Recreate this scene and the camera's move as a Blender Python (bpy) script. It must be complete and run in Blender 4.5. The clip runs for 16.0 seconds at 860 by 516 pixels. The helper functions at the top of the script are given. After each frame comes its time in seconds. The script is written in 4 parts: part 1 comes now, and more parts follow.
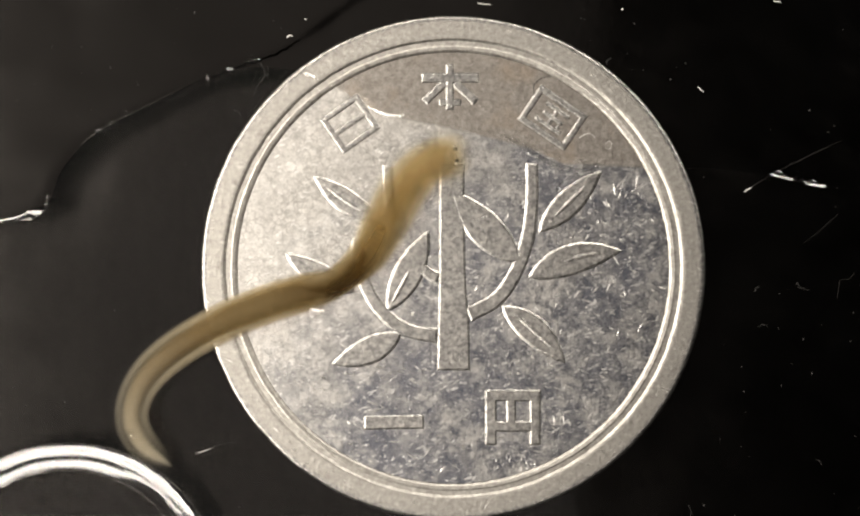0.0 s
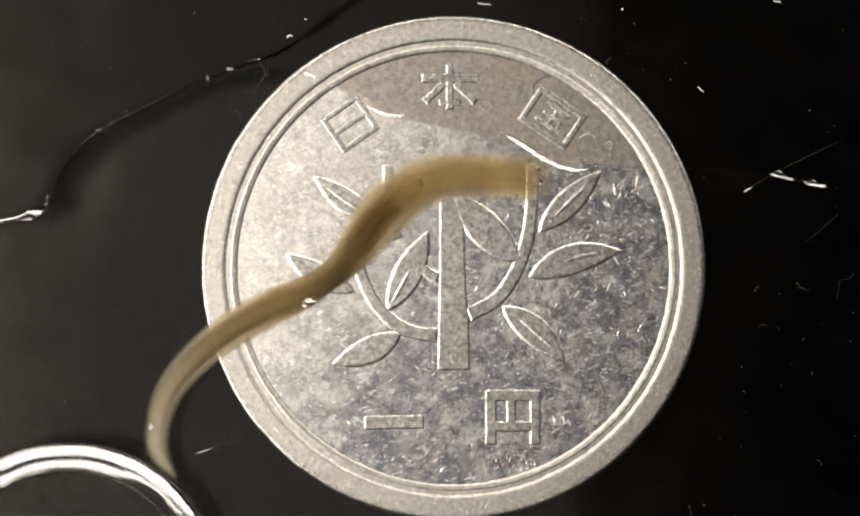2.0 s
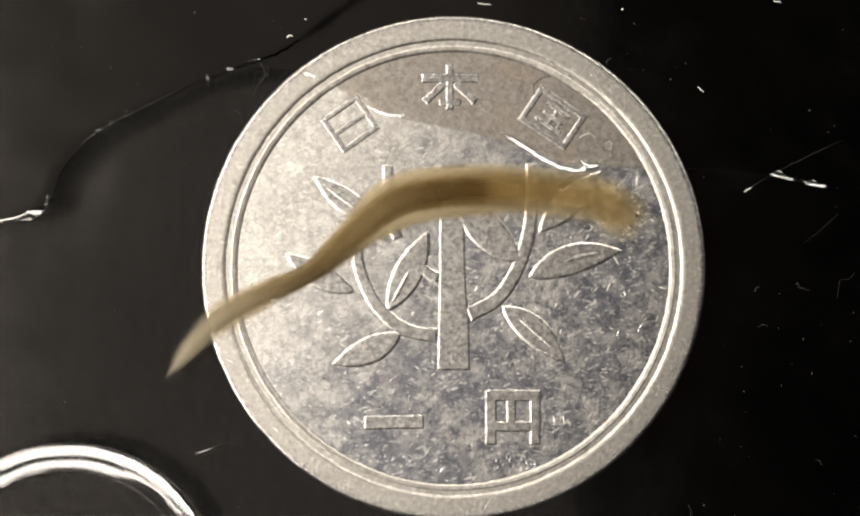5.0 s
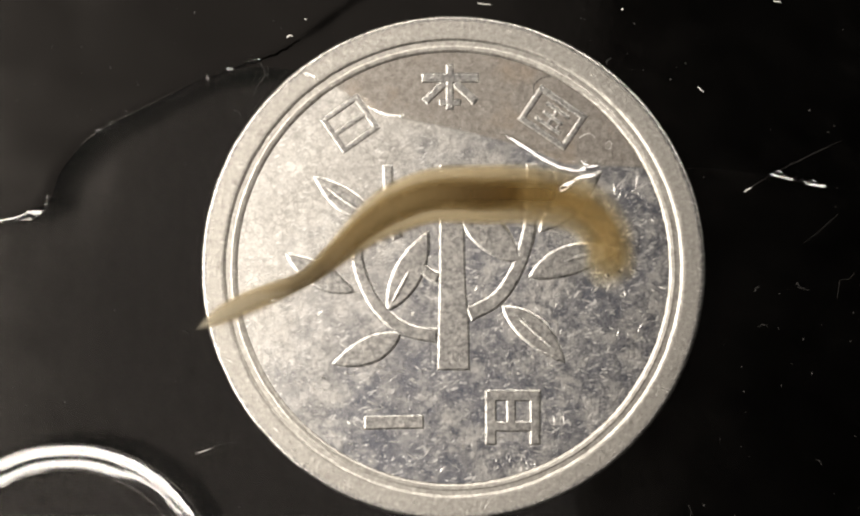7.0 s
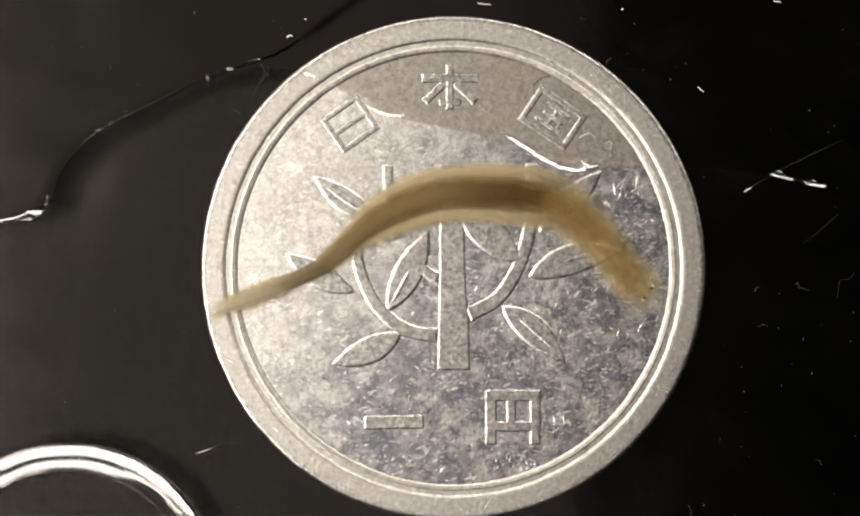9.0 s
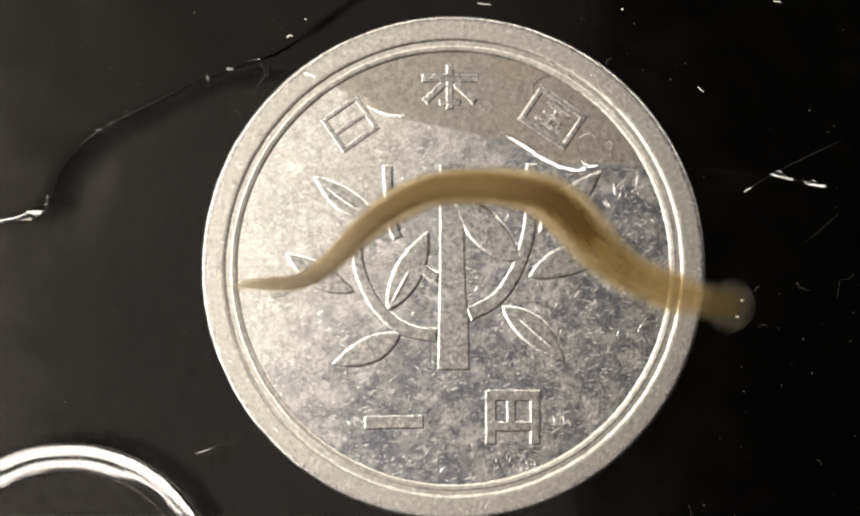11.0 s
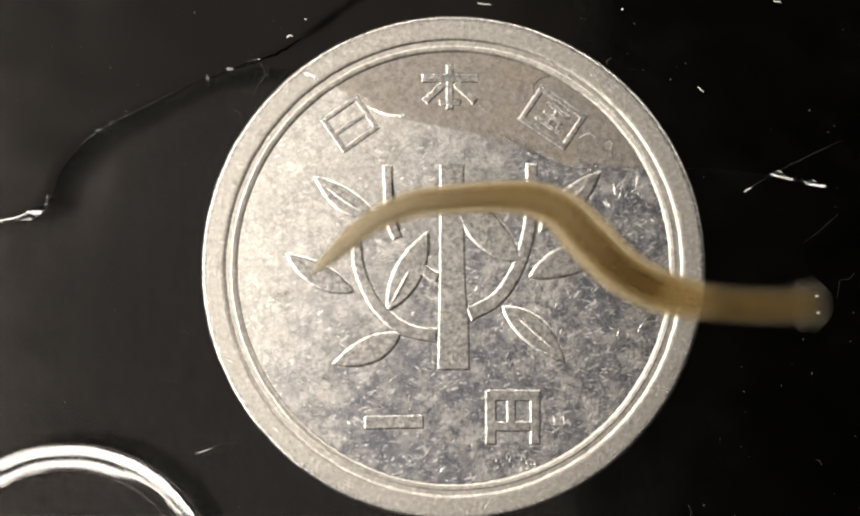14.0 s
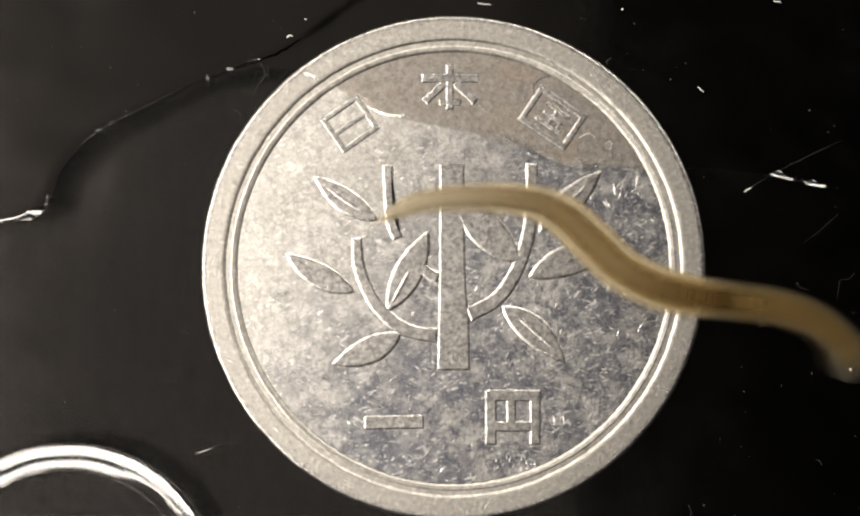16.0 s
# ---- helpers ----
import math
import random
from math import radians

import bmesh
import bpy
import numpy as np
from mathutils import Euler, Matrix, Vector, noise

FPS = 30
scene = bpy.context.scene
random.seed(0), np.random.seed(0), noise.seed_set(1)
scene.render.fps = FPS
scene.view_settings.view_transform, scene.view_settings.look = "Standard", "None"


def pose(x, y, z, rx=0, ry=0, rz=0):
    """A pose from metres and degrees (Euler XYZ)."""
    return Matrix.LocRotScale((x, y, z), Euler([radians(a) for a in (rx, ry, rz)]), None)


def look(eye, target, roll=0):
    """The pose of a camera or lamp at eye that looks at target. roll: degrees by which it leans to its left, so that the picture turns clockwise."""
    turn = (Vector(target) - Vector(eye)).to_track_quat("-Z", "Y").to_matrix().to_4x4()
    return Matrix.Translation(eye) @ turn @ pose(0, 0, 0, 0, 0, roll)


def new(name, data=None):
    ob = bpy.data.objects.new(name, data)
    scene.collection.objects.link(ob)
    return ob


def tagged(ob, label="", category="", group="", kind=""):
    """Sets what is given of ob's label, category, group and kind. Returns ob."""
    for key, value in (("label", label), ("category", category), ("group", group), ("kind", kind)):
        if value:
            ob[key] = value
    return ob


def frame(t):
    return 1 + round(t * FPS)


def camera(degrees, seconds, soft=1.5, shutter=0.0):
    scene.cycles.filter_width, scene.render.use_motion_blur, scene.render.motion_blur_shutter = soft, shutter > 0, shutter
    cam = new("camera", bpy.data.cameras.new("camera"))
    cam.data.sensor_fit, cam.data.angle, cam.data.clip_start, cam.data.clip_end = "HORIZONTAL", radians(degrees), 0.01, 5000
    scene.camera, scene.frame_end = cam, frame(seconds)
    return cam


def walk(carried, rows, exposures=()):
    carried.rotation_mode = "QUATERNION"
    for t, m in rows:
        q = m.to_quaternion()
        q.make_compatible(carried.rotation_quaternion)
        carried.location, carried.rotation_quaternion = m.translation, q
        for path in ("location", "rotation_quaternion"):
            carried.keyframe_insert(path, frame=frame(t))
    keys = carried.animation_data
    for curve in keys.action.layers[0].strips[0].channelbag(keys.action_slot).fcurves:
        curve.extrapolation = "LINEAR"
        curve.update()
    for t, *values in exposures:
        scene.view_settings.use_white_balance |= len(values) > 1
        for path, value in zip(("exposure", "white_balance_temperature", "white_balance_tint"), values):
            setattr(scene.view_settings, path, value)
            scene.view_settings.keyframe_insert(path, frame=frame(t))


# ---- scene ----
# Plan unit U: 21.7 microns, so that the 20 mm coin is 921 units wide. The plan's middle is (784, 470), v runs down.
U = 0.010 / 460.5
H = 0.0594          # the lens above the coin's rim
MM = 0.001
cam = camera(32.0, 16.0, soft=2.3)
walk(cam, [(0.0, pose(0, 0, H)), (16.0, pose(0, 0, H))], [(0.0, -0.12), (2.0, -0.05), (4.0, -0.03), (7.0, -0.01), (16.0, 0.02)])


def at(u, v, z=0.0):
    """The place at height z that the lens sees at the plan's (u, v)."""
    k = U * (H - z) / H
    return Vector(((u - 784) * k, (470 - v) * k, z))


# ---------------------------------------------------------------- light
world = bpy.data.worlds.new("room_air")
world.use_nodes = True
scene.world = world
world.node_tree.nodes["Background"].inputs[0].default_value = (0.9, 0.88, 0.85, 1)
world.node_tree.nodes["Background"].inputs[1].default_value = 0.001


def panel(name, eye, wide, high, watts, colour):
    data = bpy.data.lights.new(name, "AREA")
    data.shape, data.size, data.size_y, data.energy, data.color = "RECTANGLE", wide, high, watts, colour
    ob = new(name, data)
    ob.matrix_world = look(eye, (0, 0, 0))


# a long ceiling-style panel beyond the coin, a softer one to its west, and an unseen broad dim panel added for the wet
# film's sheen
TUBE = (0.06, 0.40, 0.40)
panel("panel_lamp", TUBE, 2.10, 0.06, 6.6, (1.0, 0.925, 0.83))
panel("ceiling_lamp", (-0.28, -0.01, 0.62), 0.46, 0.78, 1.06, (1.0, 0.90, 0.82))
panel("side_lamp", (-0.297, -0.01, 0.40), 0.60, 0.25, 4.9, (1.0, 0.925, 0.83))
scene.cycles.transparent_max_bounces = 96


# ---------------------------------------------------------------- materials
def material(name):
    m = bpy.data.materials.new(name)
    m.use_nodes = True
    return m, m.node_tree.nodes, m.node_tree.links, m.node_tree.nodes["Principled BSDF"]


def node(nodes, kind, **values):
    n = nodes.new(kind)
    for key, value in values.items():
        n.inputs[key].default_value = value
    return n


def mixer(nodes, links, fac, a, b, blend="MIX"):
    """A colour mix; fac, a and b are sockets or values."""
    n = nodes.new("ShaderNodeMix")
    n.data_type, n.blend_type = "RGBA", blend
    for i, value in ((0, fac), (6, a), (7, b)):
        if isinstance(value, (int, float, tuple)):
            n.inputs[i].default_value = value
        else:
            links.new(value, n.inputs[i])
    return n.outputs[2]


def calc(nodes, links, op, a, b=0.0, clamp=False):
    n = nodes.new("ShaderNodeMath")
    n.operation, n.use_clamp = op, clamp
    for i, value in ((0, a), (1, b)):
        if isinstance(value, (int, float)):
            n.inputs[i].default_value = value
        else:
            links.new(value, n.inputs[i])
    return n.outputs[0]


def ramp(nodes, links, fac, *stops):
    n = nodes.new("ShaderNodeValToRGB")
    while len(n.color_ramp.elements) < len(stops):
        n.color_ramp.elements.new(1.0)
    for e, (place, c) in zip(n.color_ramp.elements, stops):
        e.position, e.color = place, (c, c, c, 1) if isinstance(c, (int, float)) else (*c, 1)
    links.new(fac, n.inputs[0])
    return n.outputs[0]


def grain(nodes, links, coords, scale, detail=4.0, rough=0.6, stretch=None, turn=0.0):
    """Noise at a scale in features a metre, perhaps stretched along a direction."""
    if stretch:
        mp = nodes.new("ShaderNodeMapping")
        mp.vector_type = "TEXTURE"
        mp.inputs["Scale"].default_value = stretch
        mp.inputs["Rotation"].default_value = (0, 0, radians(turn))
        links.new(coords, mp.inputs[0])
        coords = mp.outputs[0]
    n = node(nodes, "ShaderNodeTexNoise", Scale=scale, Detail=detail, Roughness=rough)
    links.new(coords, n.inputs["Vector"])
    return n.outputs["Fac"]


def aluminium(name, worn, relief=False):
    """Struck aluminium. The raised parts are worn to an even dull grey; the field is bright under the water's film and dull above its line."""
    m, n, l, b = material(name)
    geo = n.new("ShaderNodeNewGeometry").outputs["Position"]
    fine = grain(n, l, geo, 11000, 5, 0.7)
    blotch = grain(n, l, geo, 5200, 7, 0.75)
    broad = grain(n, l, geo, 420, 5, 0.6)
    sc1 = grain(n, l, geo, 12000, 3, 0.6, (5, 1, 1), 38)
    sc2 = grain(n, l, geo, 9500, 3, 0.6, (4, 1, 1), -20)
    marks = calc(n, l, "MAXIMUM", ramp(n, l, sc1, (0.655, 0.0), (0.70, 1.0)), ramp(n, l, sc2, (0.665, 0.0), (0.71, 1.0)))
    flecks = grain(n, l, geo, 7500, 3, 0.6, (2.2, 1, 1), 12)
    pits = calc(n, l, "MULTIPLY", ramp(n, l, flecks, (0.58, 0.0), (0.66, 1.0)), ramp(n, l, broad, (0.42, 0.15), (0.56, 1.0)))
    dull = mixer(n, l, ramp(n, l, blotch, (0.36, 0.0), (0.64, 1.0)), (0.21, 0.191, 0.17, 1), (0.39, 0.362, 0.328, 1))
    if worn:
        col = mixer(n, l, ramp(n, l, blotch, (0.3, 0.0), (0.7, 1.0)), (0.27, 0.258, 0.235, 1), (0.50, 0.478, 0.44, 1))
        col = mixer(n, l, calc(n, l, "MULTIPLY", marks, 0.3), col, (0.75, 0.74, 0.71, 1))
        b.inputs["Roughness"].default_value = 0.31 if relief else 0.41
        if relief:
            col = mixer(n, l, ramp(n, l, blotch, (0.40, 0.0), (0.62, 1.0)), (0.23, 0.227, 0.22, 1), (0.56, 0.543, 0.508, 1))
            col = mixer(n, l, calc(n, l, "MULTIPLY", calc(n, l, "MAXIMUM", pits, marks), 0.4), col, (0.85, 0.84, 0.80, 1))
        else:
            scuff = ramp(n, l, grain(n, l, geo, 2600, 6, 0.8), (0.55, 0.0), (0.68, 1.0))
            col = mixer(n, l, calc(n, l, "MULTIPLY", scuff, 0.55), col, (0.66, 0.65, 0.61, 1))
            col = mixer(n, l, ramp(n, l, grain(n, l, geo, 1900, 5, 0.7), (0.30, 0.6), (0.42, 0.0)), col, (0.13, 0.12, 0.105, 1))
    else:
        sep = n.new("ShaderNodeSeparateXYZ")
        l.new(geo, sep.inputs[0])
        # the water's line across the coin, as v over u
        u = calc(n, l, "DIVIDE", calc(n, l, "SUBTRACT", sep.outputs[0], (540 - 784) * U), 680 * U, True)
        edge = ramp(n, l, u, (0.0, 0.10), (0.10, 0.21), (0.22, 0.41), (0.45, 0.54), (0.62, 0.66), (0.72, 0.78), (0.97, 0.81))
        v = calc(n, l, "DIVIDE", calc(n, l, "SUBTRACT", (470 - 100) * U, sep.outputs[1]), 250 * U)
        wet = calc(n, l, "MULTIPLY", calc(n, l, "SUBTRACT", v, edge), 40.0, True)
        mottle = calc(n, l, "ADD", calc(n, l, "MULTIPLY", blotch, 0.5), calc(n, l, "MULTIPLY", grain(n, l, geo, 1200, 7, 0.74), 0.5))
        bright = mixer(n, l, ramp(n, l, mottle, (0.42, 0.0), (0.575, 1.0)), (0.135, 0.14, 0.156, 1), (0.62, 0.608, 0.58, 1))
        bright = mixer(n, l, ramp(n, l, grain(n, l, geo, 300, 8, 0.68), (0.38, 0.75), (0.60, 0.0)), bright, (0.15, 0.158, 0.19, 1))
        # lamp falloff put into the colour: pale even west, darker, scuffed east and south
        east = calc(n, l, "DIVIDE", calc(n, l, "SUBTRACT", calc(n, l, "SUBTRACT", sep.outputs[0], calc(n, l, "MULTIPLY", sep.outputs[1], 0.75)), (450 - 784) * U), 760 * U, True)
        lit_west = mixer(n, l, ramp(n, l, mottle, (0.40, 0.0), (0.58, 1.0)), (0.40, 0.387, 0.36, 1), (0.78, 0.76, 0.715, 1))
        # a net of fine cracks across the pale western colour
        crack = n.new("ShaderNodeTexVoronoi")
        crack.feature = "DISTANCE_TO_EDGE"
        crack.inputs["Scale"].default_value = 3000
        warp = n.new("ShaderNodeTexNoise")
        warp.inputs["Scale"].default_value, warp.inputs["Detail"].default_value = 2400, 3
        l.new(geo, warp.inputs["Vector"])
        shift = n.new("ShaderNodeVectorMath")
        shift.operation = "MULTIPLY_ADD"
        shift.inputs[1].default_value = (0.0006, 0.0006, 0.0)
        l.new(warp.outputs["Color"], shift.inputs[0])
        l.new(geo, shift.inputs[2])
        l.new(shift.outputs[0], crack.inputs["Vector"])
        net = calc(n, l, "MULTIPLY", ramp(n, l, crack.outputs["Distance"], (0.02, 0.42), (0.10, 0.0)), ramp(n, l, grain(n, l, geo, 600, 4, 0.6), (0.42, 0.0), (0.56, 1.0)))
        lit_west = mixer(n, l, net, lit_west, (0.20, 0.188, 0.165, 1))
        bright = mixer(n, l, ramp(n, l, calc(n, l, "ADD", east, calc(n, l, "MULTIPLY", calc(n, l, "SUBTRACT", broad, 0.5), 0.8)), (0.10, 0.0), (0.55, 1.0)), lit_west, bright)
        bright = mixer(n, l, calc(n, l, "MAXIMUM", calc(n, l, "MULTIPLY", pits, 0.75), marks), bright, (0.92, 0.91, 0.88, 1))
        dull = mixer(n, l, calc(n, l, "MULTIPLY", marks, 0.3), dull, (0.7, 0.68, 0.65, 1))
        dull = mixer(n, l, ramp(n, l, broad, (0.52, 0.0), (0.66, 0.5)), dull, (0.36, 0.29, 0.22, 1))
        col = mixer(n, l, wet, dull, bright)
        rough = n.new("ShaderNodeMix")
        l.new(wet, rough.inputs[0])
        rough.inputs[2].default_value = 0.38
        l.new(calc(n, l, "ADD", calc(n, l, "MULTIPLY", broad, 0.14), calc(n, l, "ADD", calc(n, l, "MULTIPLY", fine, 0.06), 0.215)), rough.inputs[3])
        l.new(rough.outputs[0], b.inputs["Roughness"])
    l.new(col, b.inputs["Base Color"])
    b.inputs["Metallic"].default_value = 1.0
    hgt = calc(n, l, "ADD", grain(n, l, geo, 5200, 2, 0.7), calc(n, l, "MULTIPLY", grain(n, l, geo, 9500, 1, 0.6), 0.8))
    hgt = calc(n, l, "ADD", hgt, calc(n, l, "MULTIPLY", marks, 0.3))
    bump = node(n, "ShaderNodeBump", Strength=0.36 if worn else 0.45, Distance=0.00003)
    if not worn:
        l.new(ramp(n, l, east, (0.0, 0.27), (0.9, 0.42)), bump.inputs["Strength"])
    l.new(hgt, bump.inputs["Height"])
    l.new(bump.outputs[0], b.inputs["Normal"])
    return m


def black_plastic():
    m, n, l, b = material("black_plastic_film")
    geo = n.new("ShaderNodeNewGeometry").outputs["Position"]
    broad = grain(n, l, geo, 120, 5, 0.6)
    fine = grain(n, l, geo, 2500, 2, 0.6)
    wisp = calc(n, l, "MULTIPLY", ramp(n, l, grain(n, l, geo, 900, 7, 0.75, (1, 1.8, 1), 65), (0.50, 0.0), (0.72, 1.0)), ramp(n, l, grain(n, l, geo, 200, 3, 0.5), (0.40, 0.0), (0.62, 1.0)))
    film = mixer(n, l, wisp, mixer(n, l, ramp(n, l, broad, (0.35, 0.0), (0.7, 1.0)), (0.00012, 0.000114, 0.000108, 1), (0.0003, 0.00028, 0.00026, 1)), (0.0012, 0.00112, 0.00105, 1))
    l.new(film, b.inputs["Base Color"])
    haze = calc(n, l, "ADD", calc(n, l, "MULTIPLY", broad, 0.5), calc(n, l, "MULTIPLY", grain(n, l, geo, 650, 7, 0.72, (1, 1.7, 1), 60), 0.5))
    l.new(ramp(n, l, haze, (0.36, 0.15), (0.62, 0.23)), b.inputs["Roughness"])
    b.inputs["Specular Tint"].default_value = (1.0, 0.935, 0.87, 1)
    b.inputs["Specular IOR Level"].default_value = 0.235
    bump = node(n, "ShaderNodeBump", Strength=0.13, Distance=0.00003)
    l.new(fine, bump.inputs["Height"])
    l.new(bump.outputs[0], b.inputs["Normal"])
    return m


def clear_water(name, ior, rough=0.055):
    m, n, l, b = material(name)
    fres = node(n, "ShaderNodeFresnel", IOR=ior)
    clear, gloss, mix = n.new("ShaderNodeBsdfTransparent"), node(n, "ShaderNodeBsdfGlossy", Roughness=rough), n.new("ShaderNodeMixShader")
    l.new(fres.outputs[0], mix.inputs[0])
    l.new(clear.outputs[0], mix.inputs[1])
    l.new(gloss.outputs[0], mix.inputs[2])
    l.new(mix.outputs[0], n["Material Output"].inputs[0])
    return m


def flesh(name, opacity, gut, edge):
    """Soft translucent tissue, clearer towards its edges: tan, with the dark gut along the middle where the piece's own colour says so."""
    m, n, l, b = material(name)
    tc = n.new("ShaderNodeTexCoord")
    info = n.new("ShaderNodeObjectInfo")
    sep, gen = n.new("ShaderNodeSeparateXYZ"), n.new("ShaderNodeSeparateXYZ")
    l.new(tc.outputs["Object"], sep.inputs[0])
    l.new(tc.outputs["Generated"], gen.inputs[0])
    geo = n.new("ShaderNodeNewGeometry").outputs["Position"]
    speck = ramp(n, l, grain(n, l, geo, 5200, 6, 0.75), (0.3, 0.0), (0.7, 1.0))
    csep = n.new("ShaderNodeSeparateColor")
    l.new(info.outputs["Color"], csep.inputs[0])
    deep = mixer(n, l, speck, (0.27, 0.198, 0.088, 1), (0.42, 0.322, 0.158, 1))
    tan = mixer(n, l, csep.outputs[2], (0.47, 0.44, 0.36, 1), deep)
    filt = mixer(n, l, csep.outputs[2], (0.995, 0.99, 0.98, 1), (0.982, 0.964, 0.92, 1))
    across = calc(n, l, "ABSOLUTE", calc(n, l, "SUBTRACT", calc(n, l, "MULTIPLY", gen.outputs[1], 2.0), 1.0))
    along = calc(n, l, "ABSOLUTE", calc(n, l, "SUBTRACT", calc(n, l, "MULTIPLY", gen.outputs[0], 2.0), 1.0))
    soft = calc(n, l, "POWER", ramp(n, l, across, (edge, 1.0), (1.0, 0.2 if name == "flatworm_head" else 0.0)), calc(n, l, "ADD", 0.9, calc(n, l, "MULTIPLY", info.outputs["Alpha"], 1.3)))
    if gut:
        side = calc(n, l, "DIVIDE", calc(n, l, "ABSOLUTE", sep.outputs[1]), 50 * U)
        band = ramp(n, l, calc(n, l, "ADD", side, calc(n, l, "MULTIPLY", speck, 0.3)), (0.42, 1.0), (1.1, 0.0))
        dark = calc(n, l, "MULTIPLY", band, csep.outputs[0])
        tan = mixer(n, l, dark, tan, (0.080, 0.050, 0.018, 1))
        filt = mixer(n, l, dark, filt, (0.93, 0.87, 0.73, 1))
    ends = ((0.45, 1.0), (0.98, 0.0)) if name == "flatworm_head" else ((0.40, 1.0), (0.90, 0.0))
    fade = calc(n, l, "MULTIPLY", soft, ramp(n, l, along, *ends))
    l.new(tan, b.inputs["Base Color"])
    b.inputs["Roughness"].default_value = 0.6
    b.inputs["Specular IOR Level"].default_value = 0.1
    clear, mix = n.new("ShaderNodeBsdfTransparent"), n.new("ShaderNodeMixShader")
    # part of the scattered light goes on through the tissue
    on, both = n.new("ShaderNodeBsdfTranslucent"), n.new("ShaderNodeMixShader")
    l.new(mixer(n, l, 0.6, tan, mixer(n, l, csep.outputs[2], (0.86, 0.84, 0.75, 1), (0.95, 0.86, 0.62, 1))), on.inputs[0])
    l.new(info.outputs["Alpha"], both.inputs[0])
    l.new(b.outputs[0], both.inputs[1])
    l.new(on.outputs[0], both.inputs[2])
    l.new(mixer(n, l, fade, (1, 1, 1, 1), filt), clear.inputs[0])
    l.new(calc(n, l, "MULTIPLY", fade, calc(n, l, "MULTIPLY", csep.outputs[1], opacity)), mix.inputs[0])
    l.new(clear.outputs[0], mix.inputs[1])
    l.new(both.outputs[0], mix.inputs[2])
    l.new(mix.outputs[0], n["Material Output"].inputs[0])
    return m


def plain(name, colour, rough=0.5, metal=0.0):
    m, n, l, b = material(name)
    b.inputs["Base Color"].default_value = (*colour, 1)
    b.inputs["Roughness"].default_value, b.inputs["Metallic"].default_value = rough, metal
    return m


def wall_paint():
    m, n, l, b = material("dim_wall_paint")
    geo = n.new("ShaderNodeNewGeometry").outputs["Position"]
    l.new(mixer(n, l, grain(n, l, geo, 6), (0.015, 0.0146, 0.014, 1), (0.024, 0.0235, 0.0225, 1)), b.inputs["Base Color"])
    b.inputs["Roughness"].default_value = 0.8
    return m


ALU, WORN, RELIEF = aluminium("struck_aluminium", False), aluminium("worn_aluminium", True), aluminium("relief_aluminium", True, True)
PLASTIC, WATER, GEL = black_plastic(), clear_water("clear_water", 1.225), clear_water("clear_gel", 1.95)
CORE, MARGIN, HEAD = flesh("flatworm_core", 0.55, True, 0.2), flesh("flatworm_margin", 0.17, False, 0.15), flesh("flatworm_head", 0.38, False, 0.6)
EYE, EYE_CUP = plain("eye_pigment", (0.008, 0.006, 0.005), 0.3), plain("pale_eye_cup", (0.42, 0.40, 0.34), 0.4)
LINT, FAINT = plain("pale_lint", (0.75, 0.73, 0.70), 0.6), plain("grey_dust", (0.021, 0.0196, 0.018), 0.7)
PAINT, BURR = wall_paint(), plain("bright_aluminium", (0.80, 0.79, 0.76), 0.30, 1.0)
SHOULDER = clear_water("clear_drop", 2.0, 0.10)


# ---------------------------------------------------------------- mesh helpers
def part(name, bm, mat, parent=None, label="", smooth=False):
    me = bpy.data.meshes.new(name)
    bm.normal_update()
    if smooth:
        for f in bm.faces:
            f.smooth = True
    bm.to_mesh(me)
    bm.free()
    me.materials.append(mat)
    ob = new(name, me)
    if parent:
        ob.parent = parent
    if label:
        ob["label"] = label
    return ob


def lathe(bm, profile, centre, steps=256):
    """Turns a profile of (radius, height) about the upright through centre. A radius of 0 closes it."""
    rings = []
    for r, z in profile:
        if r == 0:
            rings.append([bm.verts.new((centre[0], centre[1], z))] * steps)
        else:
            rings.append([bm.verts.new((centre[0] + r * math.cos(6.283185307 * k / steps), centre[1] + r * math.sin(6.283185307 * k / steps), z)) for k in range(steps)])
    for a, b in zip(rings, rings[1:]):
        for k in range(steps):
            q = (k + 1) % steps
            loop = []
            for vert in (a[k], a[q], b[q], b[k]):
                if vert not in loop:
                    loop.append(vert)
            if len(loop) > 2:
                bm.faces.new(loop)
    bmesh.ops.recalc_face_normals(bm, faces=bm.faces)


def shrunk(poly, d):
    """The polygon moved inward by d."""
    area = sum(a[0] * b[1] - b[0] * a[1] for a, b in zip(poly, poly[1:] + poly[:1]))
    sign = 1 if area > 0 else -1
    out = []
    for i, p in enumerate(poly):
        e0, e1 = (p - poly[i - 1]).normalized(), (poly[(i + 1) % len(poly)] - p).normalized()
        n0, n1 = Vector((-e0[1], e0[0])) * sign, Vector((-e1[1], e1[0])) * sign
        mid = n0 + n1
        out.append(p + mid * (d / max(0.45, 0.5 * mid.length_squared)))
    return out


